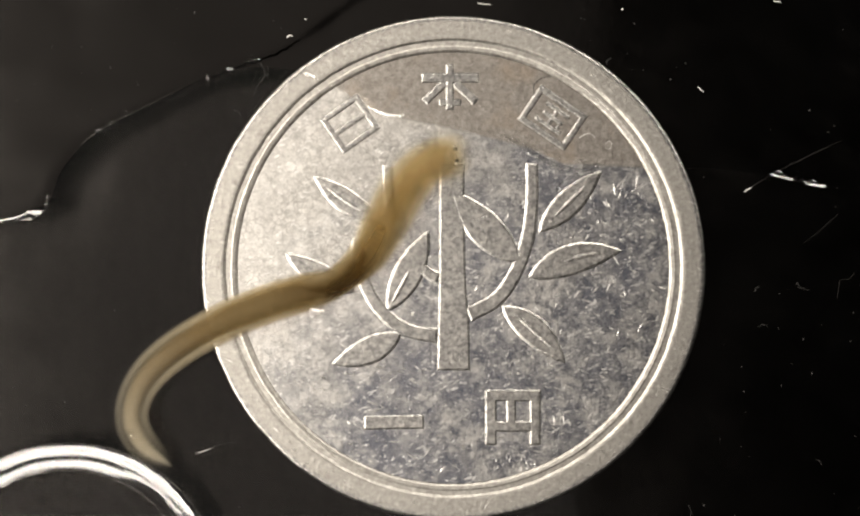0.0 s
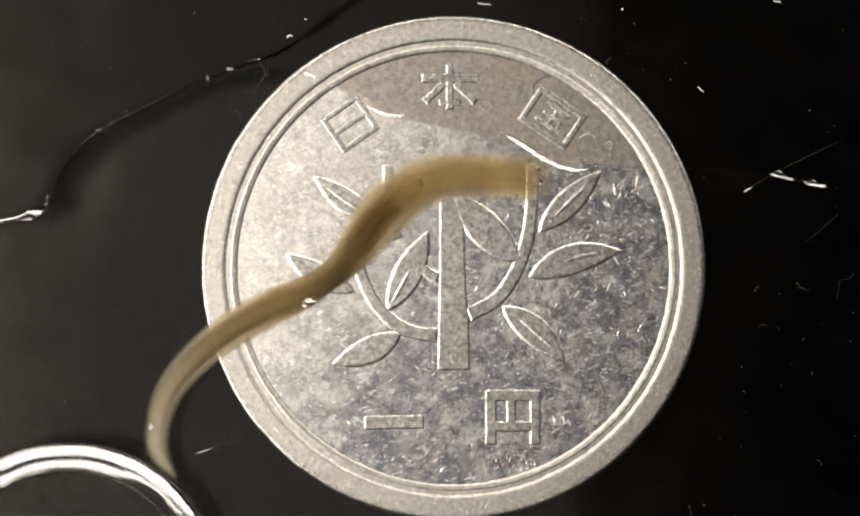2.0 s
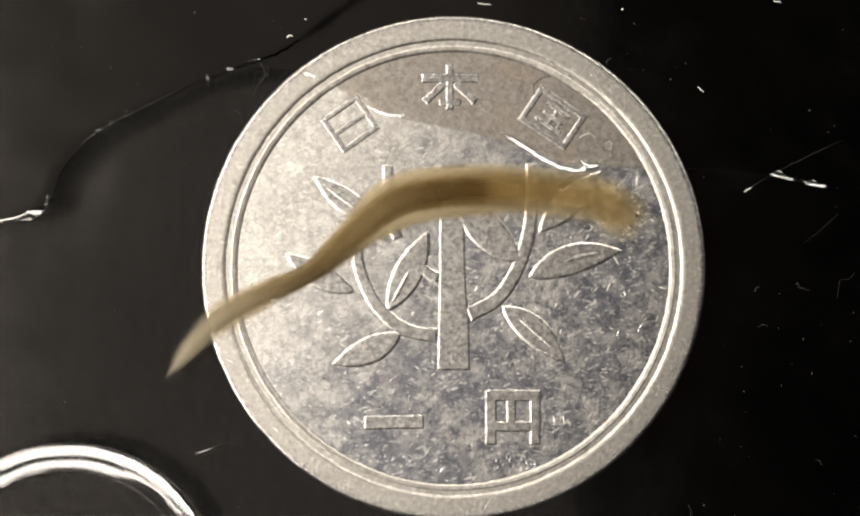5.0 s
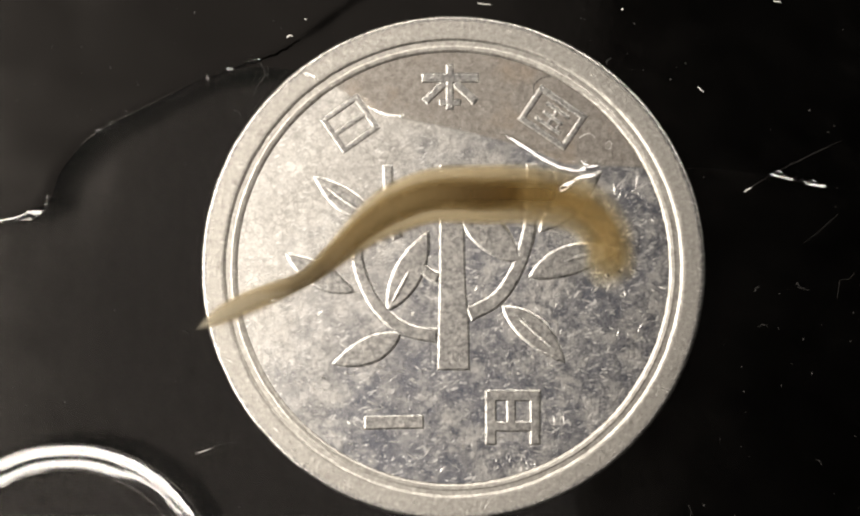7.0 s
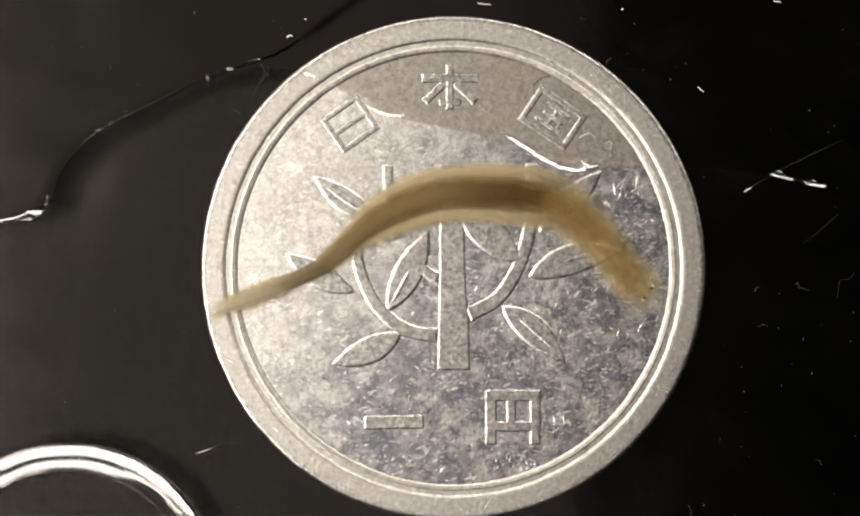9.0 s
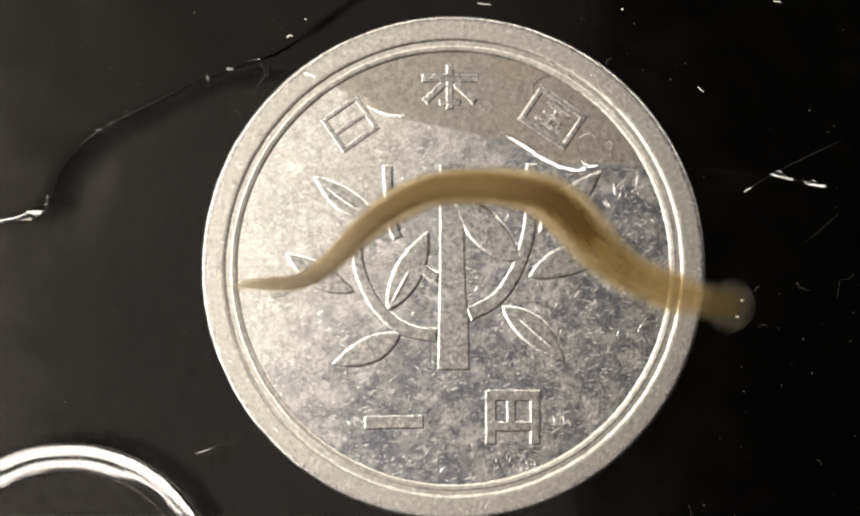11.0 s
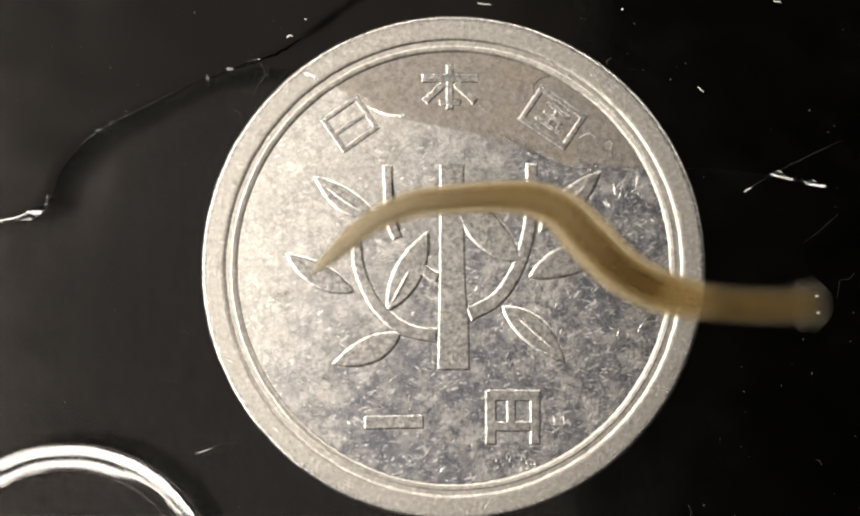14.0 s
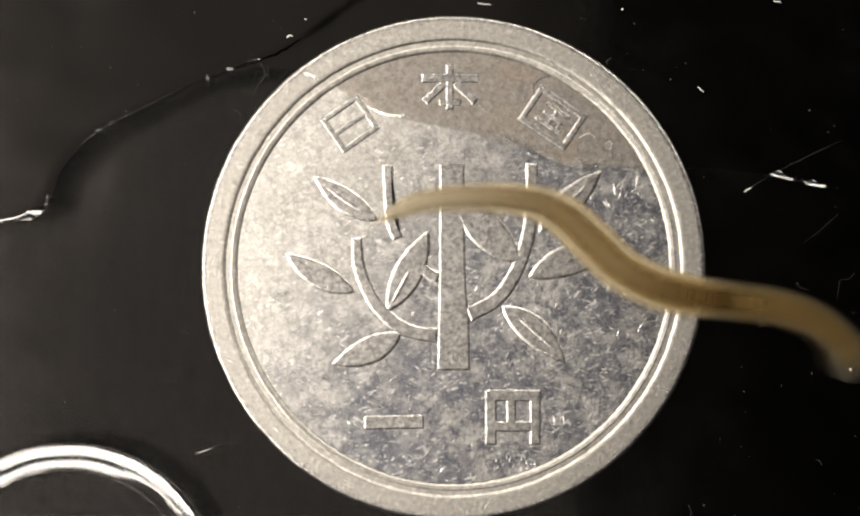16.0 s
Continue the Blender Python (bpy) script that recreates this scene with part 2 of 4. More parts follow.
def raised(bm, poly, z0, z1, slope):
    """A prism with sloping sides over a polygon of 2D points."""
    rows = [(poly, z0), (shrunk(poly, slope * 0.75), z0 + 0.8 * (z1 - z0)), (shrunk(poly, slope * 1.25), z1)]
    rings = [[bm.verts.new((p[0], p[1], z)) for p in pts] for pts, z in rows]
    for a, b in zip(rings, rings[1:]):
        for k in range(len(a)):
            q = (k + 1) % len(a)
            bm.faces.new((a[k], a[q], b[q], b[k]))
    bm.faces.new(rings[-1])
    bm.faces.new(rings[0][::-1])
    bmesh.ops.recalc_face_normals(bm, faces=bm.faces)


def flat(u, v, z=-0.05 * MM):
    p = at(u, v, z)
    return Vector((p[0], p[1]))


def spline(points, steps):
    """A smooth line through points of any dimension, evenly stepped by length."""
    pts = [np.array(p, float) for p in points]
    pts = [2 * pts[0] - pts[1]] + pts + [2 * pts[-1] - pts[-2]]
    fine = []
    for a, b, c, d in zip(pts, pts[1:], pts[2:], pts[3:]):
        for k in range(12):
            t = k / 12
            fine.append(0.5 * (2 * b + (c - a) * t + (2 * a - 5 * b + 4 * c - d) * t * t + (3 * b - a - 3 * c + d) * t ** 3))
    fine.append(pts[-2])
    fine = np.array(fine)
    run = np.concatenate([[0], np.cumsum(np.hypot(*np.diff(fine[:, :2], axis=0).T))])
    want = np.linspace(0, run[-1], steps) if isinstance(steps, int) else steps(run[-1])
    return np.stack([np.interp(want, run, fine[:, k]) for k in range(fine.shape[1])], 1)


# ---------------------------------------------------------------- the place around
def room():
    """A dim room that closes the place: floor, walls, ceiling and the table under the plastic film."""
    def slab(name, lo, hi, label):
        bm = bmesh.new()
        bmesh.ops.create_cube(bm, size=1.0)
        for vert in bm.verts:
            vert.co = Vector([lo[k] + (vert.co[k] + 0.5) * (hi[k] - lo[k]) for k in range(3)])
        return tagged(part(name, bm, PAINT), label, "wall" if "wall" in name else name, kind="structure")
    slab("wall_north", (-1.6, 1.5, -0.76), (1.6, 1.6, 1.6), "plain dim painted wall of the room")
    slab("wall_south", (-1.6, -1.6, -0.76), (1.6, -1.5, 1.6), "plain dim painted wall of the room")
    slab("wall_east", (1.5, -1.5, -0.76), (1.6, 1.5, 1.6), "plain dim painted wall of the room")
    slab("wall_west", (-1.6, -1.5, -0.76), (-1.5, 1.5, 1.6), "plain dim painted wall of the room")
    slab("ceiling", (-1.6, -1.6, 1.6), (1.6, 1.6, 1.7), "plain dim painted ceiling of the room")
    slab("floor", (-1.6, -1.6, -0.86), (1.6, 1.6, -0.76), "plain dim floor of the room")


SHEET_Z = -1.52 * MM
room()


def plastic_sheet():
    """The black film under the coin: gently uneven, with one shallow crease that runs up to the coin."""
    crease = [at(u, v, SHEET_Z) for u, v in spline([(-60, 412), (20, 402), (85, 372), (112, 310), (175, 243), (300, 176), (420, 126), (480, 104), (560, 60), (700, -40)], 60)]
    line = np.array([(p[0], p[1]) for p in crease])
    bm = bmesh.new()
    n = 280
    span = 0.030
    axis = [span * (0.55 * a + 0.45 * a ** 3) for a in np.linspace(-1, 1, n + 1)]
    mid = at(826.5, 488.5)
    grid = []
    for y in axis:
        row = []
        for x in axis:
            k = int(np.argmin((line[:, 0] - x) ** 2 + (line[:, 1] - y) ** 2))
            a, b = line[max(k - 1, 0)], line[min(k + 1, len(line) - 1)]
            q = (b - a) / np.hypot(*(b - a))
            side = (q[0] * (y - line[k][1]) - q[1] * (x - line[k][0])) / MM
            step = 0.05 / (1 + math.exp(-max(-30, min(30, side / 0.08))))
            # the film sags beside the fold, more widely at its western bend
            wide = 0.30 + 0.22 * math.exp(-((x / MM + 14.2) / 1.6) ** 2) + 0.08 * noise.noise((x * 900, y * 900, 6.0))
            past = side + 1.1 * wide
            step -= 0.10 * min(wide, 0.42) * math.exp(-(past / (wide if past > 0 else 3.2 * wide)) ** 2) * (1 + 0.35 * noise.noise((x * 500, y * 500, 2.0)))
            fade = max(0.0, 1 - max(0.0, math.hypot(x, y) - 0.022) / 0.006)
            under = math.hypot(x - mid[0], y - mid[1]) < 0.0098
            z = SHEET_Z - 0.06 * MM + (0 if under else fade * step * MM) + 0.02 * MM * noise.noise((x * 300, y * 300, 0.3))
            row.append(bm.verts.new((x, y, z)))
        grid.append(row)
    for j in range(n):
        for i in range(n):
            bm.faces.new((grid[j][i], grid[j][i + 1], grid[j + 1][i + 1], grid[j + 1][i]))
    # wide border of the table's cover
    ring = [grid[0][0], grid[0][n], grid[n][n], grid[n][0]]
    wide = [bm.verts.new((sx * 0.5, sy * 0.4, SHEET_Z - 0.06 * MM)) for sx, sy in ((-1, -1), (1, -1), (1, 1), (-1, 1))]
    sides = [[grid[0][i] for i in range(n + 1)], [grid[j][n] for j in range(n + 1)], [grid[n][n - i] for i in range(n + 1)], [grid[n - j][0] for j in range(n + 1)]]
    for k in range(4):
        bm.faces.new([wide[k], wide[(k + 1) % 4], *sides[k][::-1]])
    bmesh.ops.recalc_face_normals(bm, faces=bm.faces)
    return tagged(part("ground", bm, PLASTIC, smooth=True), "black plastic film, wet and slightly creased", "plastic sheet", kind="structure")


def crease(sheet):
    """A sharp fold in the film: a low ridge, gentle to the west and steep to the east."""
    line = spline([(150, 264), (190, 234), (250, 205), (300, 180), (345, 154), (400, 133), (445, 116), (500, 96), (545, 70)], 90)
    bm = bmesh.new()
    rows = []
    for k, (u, v) in enumerate(line):
        d = line[min(k + 1, 89)] - line[max(k - 1, 0)]
        d = d / np.hypot(*d)
        east = np.array([-d[1], d[0]])
        w = 4.0 + 2.5 * noise.noise((k * 0.33, 1.0, 0.0)) 
        u, v = np.array((u, v)) + east * 3.0 * noise.noise((k * 0.45, 4.0, 0.0))
        x, y, _ = at(u, v, SHEET_Z)
        base = SHEET_Z - 0.05 * MM + 0.02 * MM * noise.noise((x * 300, y * 300, 0.3))
        rows.append([bm.verts.new(at(u + east[0] * w * f, v + east[1] * w * f, base + 0.55 * h * MM)) for f, h in ((-1.5, 0.015), (-0.6, 0.035), (0.0, 0.045), (0.4, 0.018), (0.9, -0.005), (1.3, -0.03))])
    for a, b in zip(rows, rows[1:]):
        for k in range(5):
            bm.faces.new((a[k], a[k + 1], b[k + 1], b[k]))
    bmesh.ops.recalc_face_normals(bm, faces=bm.faces)
    if sum(f.normal[2] for f in bm.faces) < 0:
        bmesh.ops.reverse_faces(bm, faces=bm.faces)
    part("crease", bm, PLASTIC, sheet, "sharp fold in the black film", smooth=True)


crease(plastic_sheet())

# ---------------------------------------------------------------- the coin
COIN = at(826.5, 488.5)
FIELD, TOP = -0.098 * MM, -0.063 * MM
coin = new("coin")
coin.location = (COIN[0], COIN[1], SHEET_Z)
tagged(coin, "worn silver-grey aluminium one-yen coin lying on black plastic", "coin")
to_coin = Matrix.Translation(-coin.location)


def coin_part(name, bm, label="", smooth=False, parent=None):
    bm.transform(to_coin)
    return part(name, bm, {"field": ALU, "rim": WORN, "nicks": BURR}.get(name, RELIEF), parent or coin, label, smooth)


def coin_body():
    bm = bmesh.new()
    e = 460.5 * U
    profile = [(0, FIELD), (394 * U, FIELD)]
    profile += [(0.001 * MM + 394 * U, FIELD - 0.02 * MM), (394 * U, SHEET_Z + 0.05 * MM), (0, SHEET_Z + 0.05 * MM)]
    lathe(bm, profile, COIN)
    coin_part("field", bm)
    bm = bmesh.new()
    # two steps down from the flat border to the field
    profile = [(394 * U, FIELD - 0.03 * MM), (395 * U, FIELD), (398.6 * U, -0.056 * MM), (404.4 * U, -0.040 * MM), (407 * U, -0.060 * MM), (414.8 * U, -0.061 * MM), (419 * U, -0.010 * MM), (423 * U, 0.0), (e - 10 * U, 0.0), (e - 10.5 * U, -0.03 * MM)]
    profile += [(e - 10.5 * U, SHEET_Z), (395 * U, SHEET_Z), (394 * U, SHEET_Z + 0.1 * MM)]
    strike(bm, profile)
    coin_part("rim", bm, "raised plain rim with a double step inside")
    bm = bmesh.new()
    profile = [(e - 10.2 * U, -0.04 * MM), (e - 10 * U, -0.001 * MM)]
    for k in range(6):
        a = radians(90 - 18 * k)
        profile.append((e - 6.5 * U + 6.5 * U * math.cos(a), -0.10 * MM + 0.10 * MM * math.sin(a)))
    profile += [(e, SHEET_Z + 0.15 * MM), (e - 8 * U, SHEET_Z), (e - 10.2 * U, SHEET_Z + 0.02 * MM)]
    strike(bm, profile)
    coin_part("edge", bm, "smooth rounded edge polished by wear")


def strike(bm, profile):
    """Turns a ring of the coin, with knocks round its edge and an uneven strike."""
    lathe(bm, profile, COIN, 720)
    for vert in bm.verts:
        d = Vector((vert.co[0] - COIN[0], vert.co[1] - COIN[1], 0))
        r, p = d.length, vert.co * 1.0
        if r > 440 * U and vert.co[2] > -0.5 * MM:
            nick = max(0.0, noise.noise((p[0] * 2600, p[1] * 2600, 13.7)) - 0.47)
            vert.co -= d.normalized() * U * (3 * nick + 0.8 * noise.noise((p[0] * 1200, p[1] * 1200, 5.0)))
            vert.co[2] -= 0.8 * U * nick
        elif r < 430 * U:
            vert.co += d.normalized() * U * (0.9 * noise.noise((p[0] * 3500, p[1] * 3500, 7.0)) + 0.8 * noise.noise((p[0] * 900, p[1] * 900, 8.0)))


def nicks():
    """Short burrs thrown up by wear: low tents of metal, thickest in the south and east of the field, a few on the rim."""
    rng = random.Random(11)
    bm = bmesh.new()

    def tent(x, y, long, wide, turn, rise):
        c, q = math.cos(radians(turn)), math.sin(radians(turn))
        z0 = (0.001 * MM if math.hypot(x, y) > 400 else FIELD + 0.001 * MM)
        z1 = z0 + wide * U * math.tan(radians(rise))

        def spot(f, g, z):
            return bm.verts.new((COIN[0] + (x + f * c - g * q) * U, COIN[1] + (y + f * q + g * c) * U, z))
        west, north, east, south = spot(-long, 0, z0), spot(0, wide, z0), spot(long, 0, z0), spot(0, -wide, z0)
        ridge = [spot(-0.55 * long, 0, z1), spot(0.55 * long, 0, z1)]
        for face in ((west, ridge[0], ridge[1], east, north), (west, south, east, ridge[1], ridge[0]), (west, north, east, south)):
            bm.faces.new(face)
    made = 0
    while made < 460:
        a, r = rng.uniform(0, 6.2832), 455 * math.sqrt(rng.random())
        if 386 < r < 428:
            continue
        x, y = r * math.cos(a), r * math.sin(a)
        chance = 0.25 if r > 400 else 0.12 + 0.5 * max(0, -y / 390) + 0.35 * max(0, x / 390) + 0.25 * max(0, 1 - math.hypot(x + 190, y + 230) / 120)
        if y > 170 or rng.random() > chance:
            continue
        made += 1
        tent(x, y, rng.choice((2, 3, 4, 5, 6, 8, 11)), rng.uniform(0.8, 1.6), rng.choice((-28, -20, -16, -12, -8, 20, 58)) + rng.uniform(-18, 18), rng.uniform(14, 27))
    # upright scuffs at the foot of the field, and long scratches in its north-east
    for _ in range(18):
        tent(rng.uniform(70, 150), rng.uniform(-372, -335), rng.uniform(3, 8), rng.uniform(0.8, 1.3), rng.uniform(75, 100), rng.uniform(7, 13))
    for _ in range(46):
        tent(rng.uniform(200, 350), rng.uniform(-60, 165), rng.uniform(4, 11), rng.uniform(0.7, 1.1), rng.choice((38, 50, 118)) + rng.uniform(-14, 14), rng.uniform(14, 24))
    for u0, v0, u1, v1 in ((1113, 352, 1147, 318), (1118, 330, 1123, 354), (1148, 352, 1182, 330), (1164, 318, 1160, 340), (1004, 741, 1023, 738), (1024, 753, 1041, 750), (1010, 758, 1012, 772), (1027, 756, 1029, 771), (1003, 774, 1027, 773)):
        tent((u0 + u1) / 2 - 826.5, 488.5 - (v0 + v1) / 2, math.hypot(u1 - u0, v1 - v0) / 2, 1.3, math.degrees(math.atan2(v0 - v1, u1 - u0)), 11)
    bmesh.ops.recalc_face_normals(bm, faces=bm.faces)
    tagged(coin_part("nicks", bm, "bright short scratches and burrs of wear"), kind="stuff")


def stroke_bar(u0, v0, u1, v1, w, lift):
    bm = bmesh.new()
    a, b = flat(u0, v0), flat(u1, v1)
    d = (b - a).normalized()
    s = Vector((-d[1], d[0])) * (w * U / 2)
    raised(bm, [a - s, b - s, b + s, a + s], FIELD - 0.01 * MM, TOP - (0.005 if w > 14 else 0.008) * MM + lift, (3.4 if w > 14 else 0.22 * w) * U)
    return bm


def letter(label, strokes, centre, turn):
    """A raised character from straight strokes, about its centre, turned clockwise by degrees. The first stroke carries the rest."""
    c, s = math.cos(radians(turn)), math.sin(radians(turn))
    first = None
    for k, (a, b, p, q, w) in enumerate(strokes):
        bm = stroke_bar(centre[0] + a * c - b * s, centre[1] + a * s + b * c, centre[0] + p * c - q * s, centre[1] + p * s + q * c, w, -0.0008 * MM * k)
        made = coin_part("stroke" if first else "character", bm, "" if first else label, False, first)
        first = first or made


def leaf(base, tip, width, bend, vein_at=(0.2, 0.85)):
    """A pointed leaf from its stalk to its tip, bent sideways, with a ridge as midrib."""
    a, b = flat(*base), flat(*tip)
    d = b - a
    s = Vector((-d[1], d[0])).normalized()
    mid = [a + d * t + s * (bend * U * 4 * t * (1 - t)) for t in np.linspace(0, 1, 19)]
    half = [width * U / 2 * (math.sin(math.pi * t ** 0.9) ** 0.8 if 0 < t < 1 else 0.0) for t in np.linspace(0, 1, 19)]
    poly = [p - s * h for p, h in zip(mid, half)] + [p + s * h for p, h in list(zip(mid, half))[-2:0:-1]]
    bm = bmesh.new()
    raised(bm, poly, FIELD - 0.004 * MM, TOP, 4.7 * U)
    made = coin_part("leaf", bm)
    if not vein_at:
        return
    i0, i1 = int(vein_at[0] * 18), int(vein_at[1] * 18)
    bm = bmesh.new()
    rib = mid[i0:i1 + 1]
    w = [4.6 * U * math.sin(math.pi * (k + 0.6) / (len(rib) + 0.2)) for k in range(len(rib))]
    raised(bm, [p - s * h for p, h in zip(rib, w)] + [p + s * h for p, h in list(zip(rib, w))[::-1]], TOP - 0.003 * MM, TOP + 0.016 * MM, 3.0 * U)
    coin_part("vein", bm, "", False, made)


def branch(name, line, slope=4.6):
    pts = spline(line, 26)
    mid = [flat(u, v) for u, v, w in pts]
    left, right = [], []
    for k, p in enumerate(mid):
        d = (mid[min(k + 1, len(mid) - 1)] - mid[max(k - 1, 0)]).normalized()
        s = Vector((-d[1], d[0])) * (pts[k][2] * U / 2)
        left.append(p + s)
        right.append(p - s)
    bm = bmesh.new()
    raised(bm, right + left[::-1], FIELD - 0.01 * MM, TOP - 0.004 * MM, slope * U)
    coin_part(name, bm)


coin_body()
nicks()
branch("trunk", [(824, 298, 48), (824, 420, 49), (825, 520, 52), (827, 590, 59), (827, 676, 62)], 3.6)
branch("branch", [(970, 296, 25), (970, 370, 26), (962, 435, 28), (940, 497, 28), (905, 546, 29), (853, 574, 30)])
branch("branch", [(650, 432, 22), (655, 488, 25), (680, 546, 27), (718, 588, 28), (757, 606, 27), (799, 612, 30)])
branch("branch", [(707, 299, 22), (709, 360, 22), (714, 405, 24), (727, 436, 24)])
branch("branch", [(768, 488, 24), (784, 500, 24), (801, 508, 26)])
leaf((690, 402), (570, 319), 46, 4)
leaf((648, 533), (518, 460), 48, 5, None)
leaf((733, 607), (604, 664), 52, 5, None)
leaf((706, 568), (783, 418), 56, -2, (0.1, 0.6))
leaf((950, 479), (822, 346), 66, 4, None)
leaf((982, 423), (1098, 310), 50, 0)
leaf((962, 506), (1136, 456), 58, 10, (0.4, 0.8))
leaf((915, 557), (1032, 663), 54, 6)
sun_box = [(-36, -33, 36, -33, 13), (-36, 33, 36, 33, 13), (-36, -39, -36, 39, 13), (36, -39, 36, 39, 13), (-36, 0, 36, 0, 12)]
letter("raised character 日", sun_box, (638, 225), -35)
letter("raised character 本", [(-53, -20, 54, -20, 20), (0, -46, 0, 40, 17), (-8, -12, -47, 25, 17), (8, -12, 49, 25, 17), (-21, 25, 22, 25, 14)], (820, 161), 0)
letter("raised character 国", [(-49, -33, 49, -33, 13), (-49, 33, 49, 33, 13), (-46, -39, -46, 39, 13), (46, -39, 46, 39, 13),
                     (-26, -17, 26, -17, 9), (-22, 0, 22, 0, 9), (-28, 17, 28, 17, 9), (0, -17, 0, 17, 9), (14, 8, 20, 12, 8)], (1008, 214), 34)
letter("raised character 一", [(-56, 0, 56, 0, 27)], (718, 770), -1)
letter("raised character 円", [(-52, -39, 52, -39, 23), (-40, -50, -40, 52, 23), (41, -50, 41, 52, 22), (-40, 18, 40, 18, 21), (-3, -39, -3, 18, 20)], (935, 760), 0)


# ---------------------------------------------------------------- water
LEVEL = 0.45 * MM


def water():
    """The shallow pool round the coin. Its rim climbs the coin's face in a curved bead and ends on the film."""
    line = spline([(-400, 420), (-60, 412), (20, 402), (85, 372), (112, 310), (175, 243), (300, 176), (420, 128), (480, 121), (530, 126), (560, 134), (600, 148), (650, 166), (700, 203), (760, 217), (850, 231),
                   (930, 246), (980, 268), (1030, 284), (1080, 296), (1140, 300), (1190, 302), (1250, 305), (1300, 306), (1400, 318), (1450, 326), (1510, 341), (1700, 352), (2000, 360)], 260)
    bm = bmesh.new()
    rows = []
    for k, (u, v) in enumerate(line):
        d = line[min(k + 1, len(line) - 1)] - line[max(k - 1, 0)]
        inward = np.array([-d[1], d[0]]) / np.hypot(*d)
        r = math.hypot(u - 826.5, v - 488.5)
        on = 1.0 if r < 461 else 0.0
        foot = (SHEET_Z + 0.0) * (1 - on) + on * (FIELD if r < 395 else 0.0)
        bead = 1 + 0.12 * noise.noise((k * 0.21, 0.7, 0.0))
        row = [bm.verts.new(at(u, v, foot))]
        if on >= 0.5:
            z, d = LEVEL - 0.150 * MM, 3.0
            row.append(bm.verts.new(at(u + inward[0] * 2, v + inward[1] * 2, foot + 0.6 * (z - foot))))
            part_bright = float(np.interp(u, (540, 570, 640, 690, 730, 900, 930, 1100, 1130), (0.9, 0.55, 0.9, 1.0, 0.5, 0.45, 0.8, 0.8, 0.4)))
            for tilt in (40, 28, 25, 23.5, 22.5, 21.5, 20.5, 18, 10, 4):
                row.append(bm.verts.new(at(u + inward[0] * d, v + inward[1] * d, min(LEVEL - 0.0002 * MM, z))))
                d += 1.7
                z += 1.7 * U * math.tan(radians(tilt * bead * part_bright))
        else:
            for f in range(11):
                q = f / 10
                row.append(bm.verts.new(at(u + inward[0] * 0.3 * q, v + inward[1] * 0.3 * q, foot + (LEVEL - foot) * math.sin((0.02 + 0.98 * q) * math.pi / 2) ** 0.8)))
        gap = d + 2 if on >= 0.5 else 0.3
        row.append(bm.verts.new(at(u + inward[0] * gap, v + inward[1] * gap, LEVEL)))
        row.append(bm.verts.new(at(u + inward[0] * (gap + 0.6), v + inward[1] * (gap + 0.6), LEVEL)))
        row.append(bm.verts.new(at(u + inward[0] * 40, v + 60, LEVEL)))
        row.append(bm.verts.new((row[-1].co[0], -0.03, LEVEL)))
        rows.append(row)
    for a, b in zip(rows, rows[1:]):
        for k in range(len(a) - 1):
            bm.faces.new((a[k], b[k], b[k + 1], a[k + 1]))
    bmesh.ops.recalc_face_normals(bm, faces=bm.faces)
    if sum(f.normal[2] for f in bm.faces) < 0:
        bmesh.ops.reverse_faces(bm, faces=bm.faces)
    ob = part("water", bm, WATER, smooth=True)
    ob.visible_shadow = False
    return tagged(ob, "shallow clear water over the coin and the film", "water", kind="structure")


water()


def lean_to_lamp(place, bearing):
    """The tilt in degrees, towards the bearing, at which a surface at this place mirrors the long panel's middle line to the lens."""
    lamp = look(TUBE, (0, 0, 0))
    up, out = lamp.col[1].to_3d(), lamp.col[2].to_3d()
    eye = (Vector((0, 0, H)) - place).normalized()
    lo, hi = 5.0, 60.0
    for _ in range(30):
        mid = (lo + hi) / 2
        q = radians(mid)
        n = Vector((math.sin(q) * math.sin(bearing), math.sin(q) * math.cos(bearing), math.cos(q)))
        way = 2 * n.dot(eye) * n - eye
        hit = place + way * ((Vector(TUBE) - place).dot(out) / max(1e-6, way.dot(out)))
        lo, hi = (mid, hi) if (hit - Vector(TUBE)).dot(up) > 0 else (lo, mid)
    return mid


